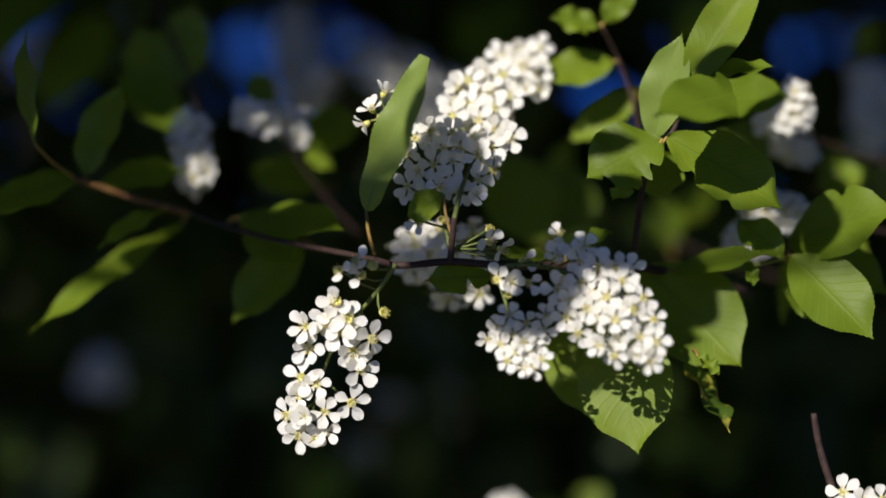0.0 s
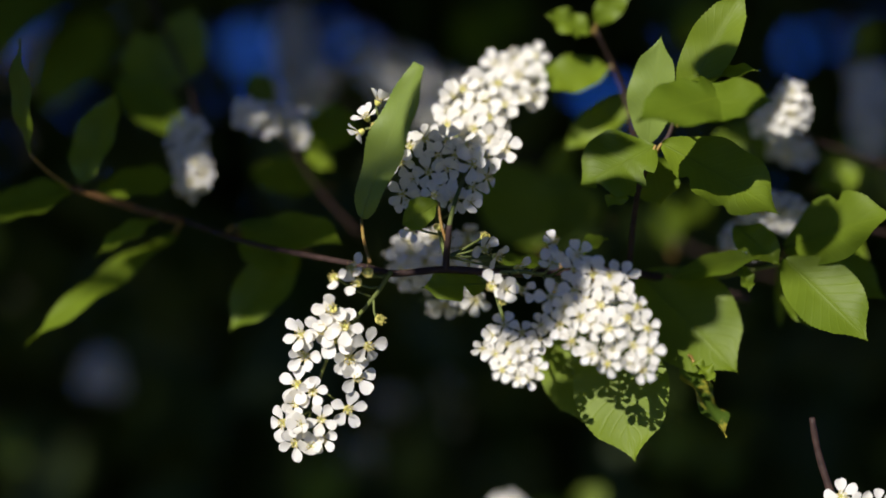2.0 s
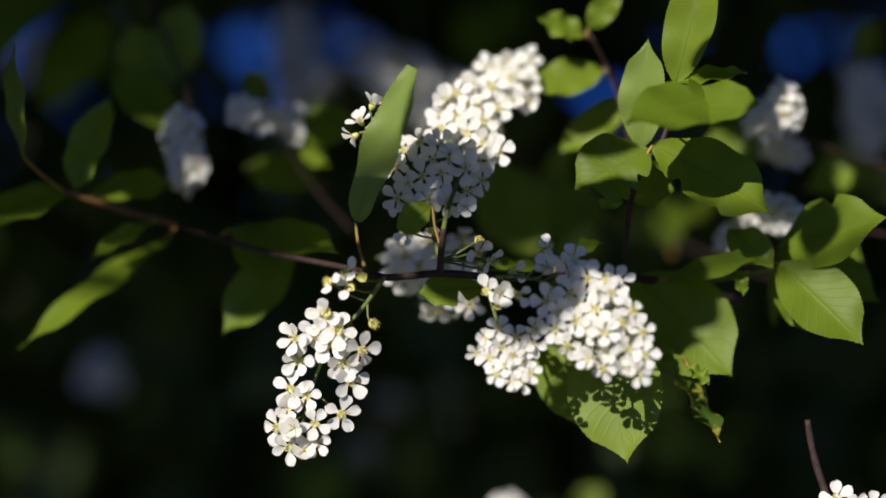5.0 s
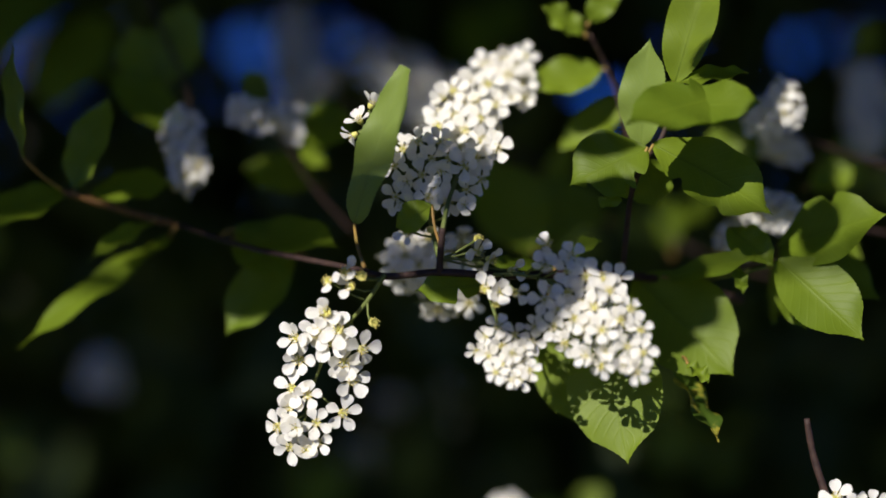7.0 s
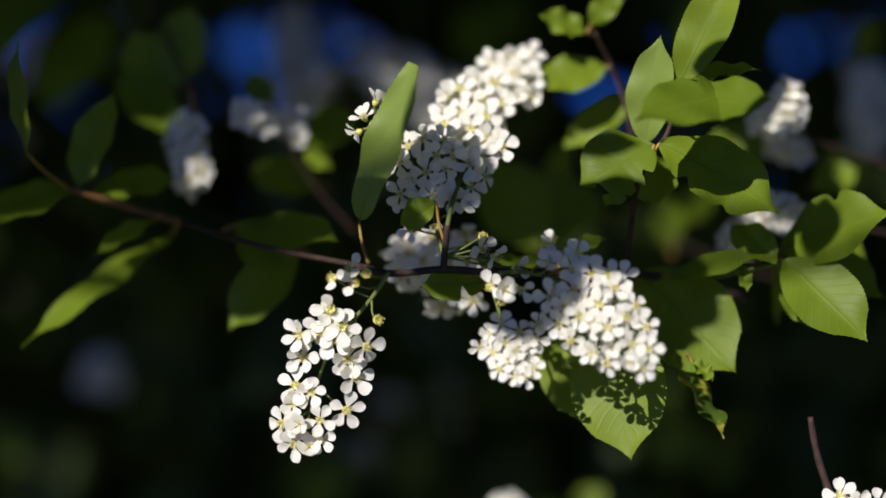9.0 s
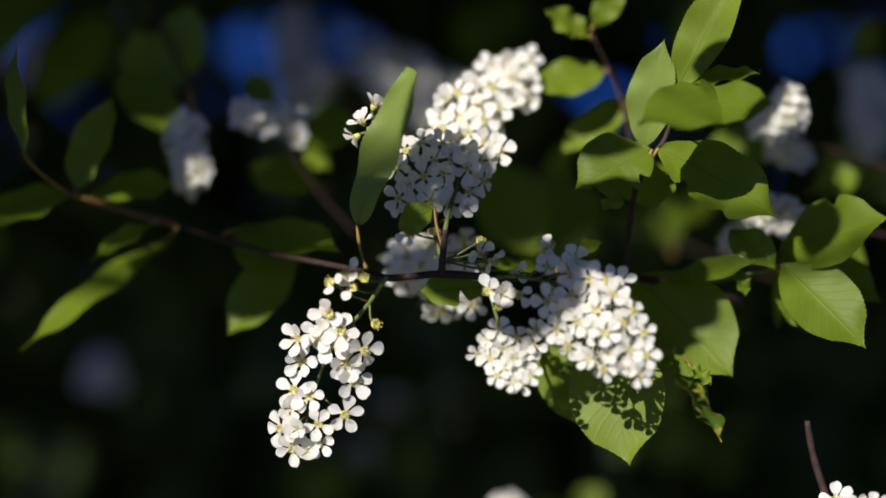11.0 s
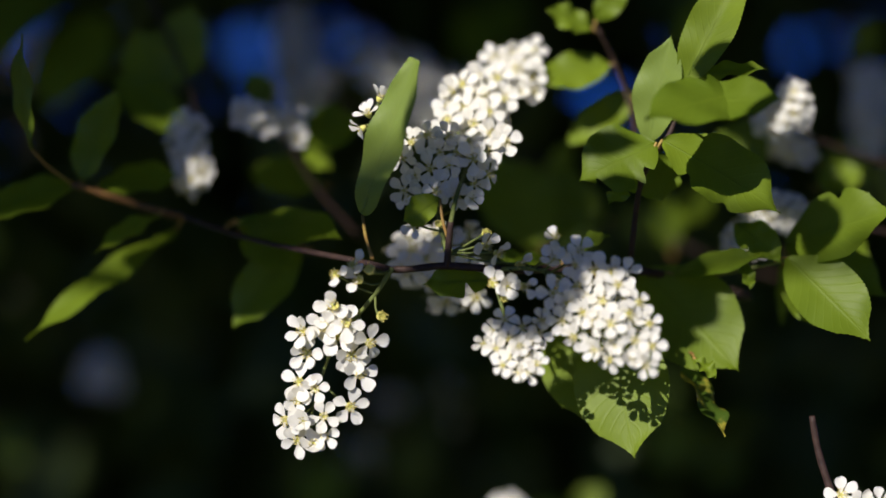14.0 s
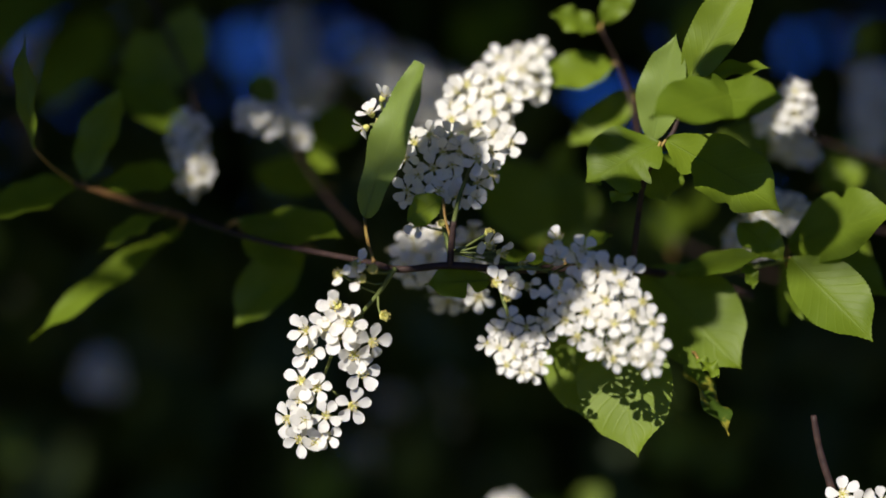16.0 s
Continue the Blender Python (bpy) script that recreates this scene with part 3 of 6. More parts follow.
leaf(branch, (0.0391, 0.5300, 1.5962), (0.0173, 0.5260, 1.5987), 7, (0, -0.6, 0.9), 0.05, 0.15, seed=33, stalk=(0.0394, 0.5100, 1.5949))
leaf(branch, (0.0403, 0.5220, 1.6002), (0.0529, 0.5140, 1.6051), 8, (0.1, -0.7, 0.8), 0.05, 0.15, seed=34, stalk=(0.0375, 0.5080, 1.5953))
leaf(branch, (0.0384, 0.6384, 1.6024), (0.0213, 0.6498, 1.6380), 29.6, (0, -1, 0.35), 0.02, 0.1, seed=35, stalk=(0.0352, 0.5120, 1.5949))
leaf(branch, (0.0439, 0.6555, 1.6047), (0.0534, 0.6612, 1.6341), 25.1, (0, -1, 0.3), 0.02, 0.1, seed=36, stalk=(0.0360, 0.5120, 1.5949))
leaf(branch, (0.0002, 0.4990, 1.6164), (-0.0111, 0.5060, 1.6097), 9, (-0.2, -1, 0.2), 0.02, 0.2, seed=38, stalk=(0.0027, 0.4980, 1.6036))

# left-hand leaves, nearer the lens
MOVERS["leaf_l"] = leaf(branch, (-0.0919, 0.5824, 1.6090), (-0.1366, 0.5460, 1.5722), 10.5, (-0.35, -0.85, 0.55), 0.05, 0.1, 0.9, seed=41, blunt=0.3, stalk=(-0.0854, 0.5564, 1.6119))
MOVERS["leaf_m"] = leaf(branch, (-0.0480, 0.5649, 1.6021), (-0.0706, 0.5551, 1.5752), 18.5, (-0.3, -1, 0.3), 0.05, 0.25, seed=42, stalk=(-0.0452, 0.5780, 1.6010))
MOVERS["leaf_n"] = leaf(branch, (-0.0686, 0.5590, 1.6107), (-0.0312, 0.5304, 1.6060), 19.5, (0.05, -0.7, 0.75), 0.05, 0.1, seed=43, stalk=(-0.0737, 0.5612, 1.6079))
MOVERS["leaf_n_low"] = leaf(branch, (-0.0664, 0.5655, 1.6079), (-0.0481, 0.5434, 1.5947), 15.6, (0.05, -0.8, 0.5), 0.05, 0.1, seed=44, stalk=(-0.0701, 0.5636, 1.6063))
leaf(branch, (-0.1219, 0.5540, 1.6233), (-0.1546, 0.5492, 1.6124), 19.1, (0, -0.6, 0.8), 0.05, 0.1, seed=45, stalk=(-0.1193, 0.5504, 1.6223))
leaf(branch, (-0.1195, 0.5516, 1.6244), (-0.1079, 0.5552, 1.6552), 17.9, (-0.5, -0.8, 0.1), 0.04, 0.2, seed=46, stalk=(-0.1183, 0.5504, 1.6220))
MOVERS["leaf_o"] = leaf(branch, (-0.1309, 0.5304, 1.6337), (-0.1305, 0.5174, 1.6692), 10.4, (-0.6, -0.7, 0.1), 0.05, 0.15, seed=47, stalk=(-0.1224, 0.5492, 1.6236))
leaf(branch, (-0.1153, 0.5588, 1.6222), (-0.0878, 0.5660, 1.6272), 17.9, (0, -0.6, 0.8), 0.05, 0.1, seed=48, stalk=(-0.1157, 0.5516, 1.6209))
leaf(branch, (-0.0940, 0.5564, 1.6131), (-0.1143, 0.5492, 1.6002), 9.6, (0, -0.5, 0.9), 0.12, 0.1, seed=49, stalk=(-0.0924, 0.5588, 1.6143))


# ---- branches behind ----
def back_branch(at, spec, twig, leaves, label, key, seed, face=(0.1, -0.9, 0.6)):
    b = top("bird_cherry_branch", at, label, "branch", "branches behind")
    MOVERS[key] = b
    stem_part("stem", b, [(twig, 0.0010, 0.0006)], BARK)
    for k, (axis, count, radius) in enumerate(spec):
        wild_raceme(b, axis, round(count * 1.5), radius, "white raceme", seed + k, 0.75)
    for k, (a, t, wide) in enumerate(leaves):
        leaf(b, a, t, wide, face, 0.04, 0.12, seed=seed + k, stalk=Vector(a) + (Vector(a) - Vector(t)) * 0.15)
    return b


back_branch((-0.0448, 0.5850, 1.6222), [([(-0.0615, 0.5920, 1.6443), (-0.0661, 0.5880, 1.6474), (-0.0697, 0.5860, 1.6487), (-0.0712, 0.5850, 1.6502)], 5, 0.003), ([(-0.0490, 0.6000, 1.6422), (-0.0550, 0.5980, 1.6462), (-0.0599, 0.5960, 1.6466)], 6, 0.004)],
    [(-0.0303, 0.6150, 1.6044), (-0.0463, 0.6050, 1.6230), (-0.0577, 0.5940, 1.6418)], [((-0.0627, 0.5940, 1.6510), (-0.0680, 0.5920, 1.6639), 9), ((-0.0500, 0.6000, 1.6367), (-0.0398, 0.6000, 1.6289), 9), ((-0.0455, 0.6220, 1.6236), (-0.0738, 0.6280, 1.6303), 18), ((-0.0523, 0.6020, 1.6434), (-0.0285, 0.6000, 1.6433), 20)],
    "bird cherry branch with small racemes in half shade", "back_a", 101)
back_branch((-0.0735, 0.5600, 1.6002), [([(-0.0888, 0.5920, 1.6457), (-0.0895, 0.5870, 1.6383), (-0.0877, 0.5820, 1.6280), (-0.0867, 0.5780, 1.6219)], 13, 0.005)],
    [(-0.1171, 0.6300, 1.7122), (-0.1022, 0.6180, 1.6805), (-0.0923, 0.6080, 1.6605), (-0.0891, 0.6010, 1.6495)], [((-0.1029, 0.6220, 1.6576), (-0.1156, 0.6220, 1.6831), 22), ((-0.1008, 0.6220, 1.6619), (-0.0933, 0.6220, 1.6927), 20), ((-0.0947, 0.6100, 1.6440), (-0.1215, 0.6140, 1.6653), 18)],
    "bird cherry branch with a hanging raceme", "back_b", 121)
back_branch((0.1451, 0.6100, 1.6294), [([(0.1122, 0.5800, 1.6468), (0.1167, 0.5680, 1.6458), (0.1195, 0.5620, 1.6492), (0.1190, 0.5600, 1.6553)], 15, 0.0045), ([(0.1163, 0.6120, 1.6420), (0.1243, 0.6100, 1.6419), (0.1347, 0.6100, 1.6346)], 10, 0.006)],
    [(0.1972, 0.6300, 1.6239), (0.1451, 0.6100, 1.6377), (0.1126, 0.5820, 1.6469)], [((0.1388, 0.6100, 1.6231), (0.1555, 0.6100, 1.6294), 13), ((0.1150, 0.6050, 1.6478), (0.1026, 0.6050, 1.6230), 20)],
    "bird cherry branch with a bright raceme tip", "back_c", 141)
back_branch((0.1419, 0.5800, 1.6042), [([(0.1254, 0.5680, 1.6099), (0.1164, 0.5620, 1.6133), (0.1032, 0.5580, 1.6147)], 11, 0.0035), ([(0.1093, 0.5750, 1.6041), (0.1032, 0.5720, 1.6031), (0.1015, 0.5700, 1.6002)], 5, 0.004)],
    [(0.1878, 0.6000, 1.6023), (0.1419, 0.5800, 1.6081), (0.1235, 0.5680, 1.6103)], [((0.1278, 0.5700, 1.6080), (0.1486, 0.5750, 1.5943), 20), ((0.1164, 0.5600, 1.5983), (0.1161, 0.5660, 1.5741), 5)],
    "bird cherry branch with a flat shaded raceme", "back_d", 161)
back_branch((0.0262, 0.6600, 1.4739), [([(0.0324, 0.6500, 1.4847), (0.0269, 0.6500, 1.4947), (0.0247, 0.6500, 1.5014)], 12, 0.007)],
    [(0.0391, 0.6500, 1.4536), (0.0335, 0.6500, 1.4780), (0.0324, 0.6500, 1.4847)], [((0.0618, 0.8000, 1.4663), (0.0782, 0.8000, 1.4854), 14), ((0.0554, 0.7500, 1.4747), (0.0400, 0.7500, 1.4849), 14)],
    "bird cherry branch with a raceme tip low down", "back_e", 181)
back_branch((0.2249, 0.7600, 1.6626), [([(0.2092, 0.7500, 1.6464), (0.1989, 0.7500, 1.6618), (0.1912, 0.7500, 1.6823)], 24, 0.013)],
    [(0.2899, 0.7600, 1.6366), (0.2364, 0.7550, 1.6390), (0.2092, 0.7500, 1.6464)], [((0.1912, 0.7600, 1.6522), (0.1834, 0.7600, 1.6288), 16)],
    "bird cherry branch with a hazy raceme", "back_f", 201)
back_branch((-0.0065, 0.7950, 1.6492), [([(0.0043, 0.7950, 1.6655), (-0.0120, 0.8000, 1.6768), (-0.0257, 0.8000, 1.6878), (-0.0394, 0.8000, 1.6850)], 26, 0.016), ([(-0.0560, 0.8900, 1.6763), (-0.0781, 0.9000, 1.6926), (-0.0837, 0.9100, 1.7309)], 30, 0.013), ([(0.0261, 0.7950, 1.6628), (0.0016, 0.8000, 1.6714), (-0.0175, 0.8000, 1.6686)], 22, 0.016)],
    [(0.0580, 0.7850, 1.6298), (0.0259, 0.7900, 1.6516), (-0.0065, 0.7950, 1.6573), (-0.0503, 0.8000, 1.6686)], [((0.0328, 1.0000, 1.7200), (0.0055, 1.0000, 1.7405), 40), ((0.0499, 1.0000, 1.7336), (0.0226, 1.0000, 1.7439), 36)],
    "bird cherry branch with racemes far out of focus", "back_g", 221)
back_branch((0.0066, 1.2000, 1.4446), [([(-0.0098, 1.2000, 1.4692), (-0.0386, 1.2000, 1.4876), (-0.0427, 1.2000, 1.4938)], 8, 0.012), ([(0.0189, 1.2000, 1.4774), (0.0004, 1.2000, 1.4938), (-0.0037, 1.2000, 1.5061)], 5, 0.010), ([(-0.0591, 1.2000, 1.4323), (-0.0591, 1.2000, 1.4528), (-0.0550, 1.2000, 1.4630)], 4, 0.010)],
    [(0.0476, 1.2000, 1.3707), (0.0230, 1.2000, 1.4323), (0.0189, 1.2000, 1.4774)], [((0.1556, 1.1500, 1.4825), (0.1635, 1.1500, 1.4471), 45), ((-0.0959, 1.1500, 1.4471), (-0.0723, 1.1500, 1.4196), 45), ((0.1993, 1.2000, 1.4528), (0.2075, 1.2000, 1.4323), 30)],
    "bird cherry branch low in the shade", "back_h", 241)
back_branch((-0.2665, 1.1400, 1.4601), [([(-0.2384, 1.1400, 1.4991), (-0.2361, 1.1400, 1.5127), (-0.2346, 1.1400, 1.5256)], 34, 0.011)],
    [(-0.3288, 1.1400, 1.3822), (-0.2743, 1.1400, 1.4406), (-0.2384, 1.1400, 1.4991)], [((-0.3092, 1.2000, 1.4692), (-0.3256, 1.2000, 1.4446), 40)],
    "bird cherry branch with a pale raceme deep in the shade", "back_i", 261)
back_branch((0.1099, 0.6900, 1.6002), [], [(0.1713, 0.7000, 1.5811), (0.1217, 0.6900, 1.5932), (0.0934, 0.6900, 1.6050)],
    [((0.0946, 0.6900, 1.6002), (0.0898, 0.6900, 1.6238), 24), ((0.1139, 0.7000, 1.6266), (0.0971, 0.7000, 1.6122), 20), ((0.0357, 0.6700, 1.6300), (0.0254, 0.6700, 1.6243), 14), ((0.0665, 0.6800, 1.6119), (0.0467, 0.6800, 1.6246), 17), ((0.1274, 0.8000, 1.7042), (0.1137, 0.8000, 1.7165), 32), ((0.1860, 0.7600, 1.6899), (0.2016, 0.7600, 1.7042), 20), ((0.1639, 0.7200, 1.6372), (0.1860, 0.7200, 1.6322), 20), ((0.0541, 0.7000, 1.6457), (0.0421, 0.7000, 1.6266), 15)],
    "leafy bird cherry branch out of focus", "back_j", 281, (0.7, -0.65, -0.2))


# ---- trees behind ----
GAPS = [(-0.495, 0.240, 0.055), (-0.461, 0.274, 0.044), (-0.509, 0.131, 0.034), (-0.450, 0.226, 0.031), (-0.464, 0.131, 0.019), (-0.119, 0.271, 0.044), (-0.092, 0.260, 0.031), (-0.242, 0.233, 0.040), (-0.249, 0.288, 0.034), (0.175, 0.172, 0.040), (0.209, 0.178, 0.023), (-0.201, 0.120, 0.034), (-0.256, 0.096, 0.023), (0.414, 0.237, 0.026), (0.455, 0.288, 0.031), (0.189, 0.020, 0.025), (0.165, 0.064, 0.021), (-0.187, 0.049, 0.022), (-0.030, 0.291, 0.021), (-0.522, 0.199, 0.027)]


def in_gap(p):
    k = 2.0 / p.y
    return any((p.x * k - x) ** 2 + ((p.z - 1.6) * k - z) ** 2 < (0.5 * r + 0.021 * k) ** 2 for x, z, r in GAPS)


def cloud(count, low, high, seed, clear=False):
    """Places in a box; clear: open to the sky in the gaps; else only where the crown leaves the front branch in the sun."""
    rng = random.Random(seed)
    out = []
    while len(out) < count:
        q = Vector([rng.uniform(-1, 1) for _ in range(3)])
        p = Vector([(a + b) / 2 + (b - a) / 2 * c for a, b, c in zip(low, high, q)])
        if q.length > 1.0 + 0.45 * noise.noise(p * 1.7) or noise.noise(p * 3.1 + Vector((7, 3, 1))) < -0.32:
            continue
        if clear and in_gap(p) or not clear and (p.y + 1.625 * (p.z - 1.76) < 0.57 or p.z < 1.75 + 0.17 * p.y):
            continue
        out.append(p)
    return out


def tree(x, y, height, radius, seed, spread):
    """A trunk with limbs and a leafy crown; spread: (low corner, high corner, leaf count, clear) boxes of the crown."""
    t = top("bird_cherry_tree", (x, y, 0), "shaded bird cherry tree with dense leaves coloured for shade", "tree", "trees behind")
    rng = random.Random(seed)
    stem_part("trunk", t, [([(x, y, -0.05), (x + 0.03, y, 0.8), (x - 0.05, y + 0.05, 1.9), (x + 0.05, y, height)], radius, radius * 0.35)], TRUNK, "dark rough trunk", 10)
    for k in range(7):
        z = 0.9 + k * (height - 1.2) / 7
        a = rng.random() * 6.28
        l = rng.uniform(0.5, 0.9)
        stem_part("limb", t, [([(x, y, z), (x + 0.5 * l * math.cos(a), y + 0.5 * l * abs(math.sin(a)), z + 0.25), (x + l * math.cos(a), y + l * abs(math.sin(a)), z + 0.35)], radius * 0.4, 0.008)], TRUNK, "", 7)
    for low, high, count, clear in spread:
        # crown leaves carry part of their shade in the colour
        leaf_cloud("crown", t, cloud(count, low, high, seed + count, clear), LEAF_SHADE_TONE, "dense green leaves, colour darkened for shade", (0.085, 0.13) if count > 1000 else (0.05, 0.08), seed=seed + count)
    return t


tree(-1.0, 2.7, 4.2, 0.07, 301, [((-2.1, 1.5, 0.3), (0.35, 3.5, 2.9), 10000, True), ((-0.55, 1.02, 1.4), (0.55, 1.5, 2.0), 600, True), ((-3.1, -1.3, 1.7), (0.7, 4.2, 4.1), 20000, False)])
tree(1.2, 2.9, 4.4, 0.08, 303, [((-0.35, 1.5, 0.3), (2.1, 3.5, 2.9), 10000, True), ((-0.9, -1.3, 1.7), (2.6, 4.4, 4.1), 20000, False)])
for k in range(9):
    a = -1.0 + k * 0.25
    x, y = 9 * math.sin(a), 9 * math.cos(a)
    tree(x, y, 3.0, 0.10, 320 + k, [((x - 1.7, y - 1.1, 0.1), (x + 1.7, y + 1.1, 3.9), 2600, True)])


# ---- the bough overhead whose leaves dapple the branch ----
def bough():
    b = top("overhanging_bough", (-0.5200, -0.5100, 2.2400), "leafy bird cherry bough hanging above the flowers", "branch")
    line = [(-1.0, 2.7, 2.75), (-1.15, 1.5, 2.80), (-1.05, 0.3, 2.62), (-0.86, -0.30, 2.34), (-0.70, -0.48, 2.25), (-0.52, -0.51, 2.24), (-0.40, -0.50, 2.22), (-0.30, -0.52, 2.23)]
    stem_part("stem", b, [(line, 0.012, 0.002)], BARK)
    rod = smooth_line(line)
    side = SUN_WAY.cross(Vector((0, 0, 1))).normalized()
    up = side.cross(SUN_WAY).normalized()
    # the place that each leaf shades, its distance from there towards the sun, length and width in mm, turn in degrees
    leaves = [
        (0.0089, 0.512, 1.6194, 300, 30, 14, 80),
        (0.0337, 0.490, 1.5868, 320, 34, 20, 75),
        (0.0210, 0.481, 1.5811, 310, 20, 11, 5),
        (0.0713, 0.527, 1.5894, 330, 36, 26, 150),
        (0.0693, 0.525, 1.5729, 320, 26, 12, 0),
        (0.1184, 0.520, 1.6073, 300, 20, 14, 80),
        (0.0044, 0.500, 1.5904, 330, 24, 14, 0),
        (-0.0244, 0.495, 1.5942, 310, 26, 9, 0),
        (-0.0582, 0.560, 1.5925, 300, 44, 30, 50),
        (-0.0580, 0.540, 1.6061, 320, 40, 9, -8),
        (-0.0850, 0.560, 1.6109, 320, 60, 12, -15),
        (-0.1149, 0.555, 1.6410, 330, 38, 27, 70),
        (-0.1373, 0.555, 1.6201, 340, 44, 24, 10),
        (-0.1051, 0.555, 1.6074, 330, 26, 15, 20),
        (-0.1022, 0.560, 1.6260, 330, 32, 15, 0),
        (-0.0678, 0.560, 1.6203, 330, 40, 19, 10),
        (-0.0888, 0.585, 1.6412, 320, 24, 22, 80),
        (-0.0562, 0.600, 1.6443, 330, 16, 14, 0),
        (0.0302, 0.650, 1.6247, 360, 56, 48, 90),
        (-0.1079, 0.620, 1.6521, 350, 32, 22, 0),
        (-0.0623, 0.620, 1.6267, 340, 32, 18, -10),
        (0.1117, 0.610, 1.6450, 330, 30, 16, -20),
        (0.1199, 0.565, 1.6122, 320, 20, 12, 0),
        (-0.2120, 1.140, 1.5225, 420, 60, 50, 70),
        (0.1951, 0.750, 1.6720, 400, 70, 46, 80),
        (0.0011, 0.540, 1.5854, 320, 34, 12, 0),
        (-0.0744, 0.590, 1.6510, 340, 18, 9, -40),
        (-0.0751, 0.900, 1.7172, 480, 110, 34, 90),
        (-0.0257, 0.800, 1.6905, 480, 40, 18, 10),
        (0.1243, 0.600, 1.6351, 330, 34, 26, 20),
        (-0.1047, 0.620, 1.6786, 350, 60, 50, 90),
        (-0.0377, 0.600, 1.6453, 340, 24, 24, 0),
        (-0.0436, 0.545, 1.6091, 300, 36, 18, 0),
        (0.0455, 0.500, 1.6347, 300, 24, 8, 15),
        (0.0196, 0.495, 1.5968, 310, 26, 12, 0),
        (-0.0543, 0.625, 1.6365, 340, 30, 16, 10),
        (-0.0283, 1.200, 1.4835, 480, 90, 60, 40),
        (0.0086, 1.200, 1.4651, 480, 60, 50, 80),
        (-0.0570, 1.200, 1.4323, 480, 50, 40, 80)]
    for k, (x, y, z, dist, length, wide, turn) in enumerate(leaves):
        way = side * math.cos(radians(turn)) + up * math.sin(radians(turn))
        mid = Vector((x, y, z)) - SUN_WAY * dist * 0.001
        base, tip = mid - way * length * 0.0005, mid + way * length * 0.0005
        leaf(b, base, tip, wide, -SUN_WAY, 0.02, 0.1, seed=400 + k)
        bend = base - SUN_WAY * 0.85
        stem_part("twig", b, [([min(rod, key=lambda p: (p - bend).length), bend, base - SUN_WAY * 0.4, base], 0.0003, 0.0004)], BARK, "", 5)


bough()


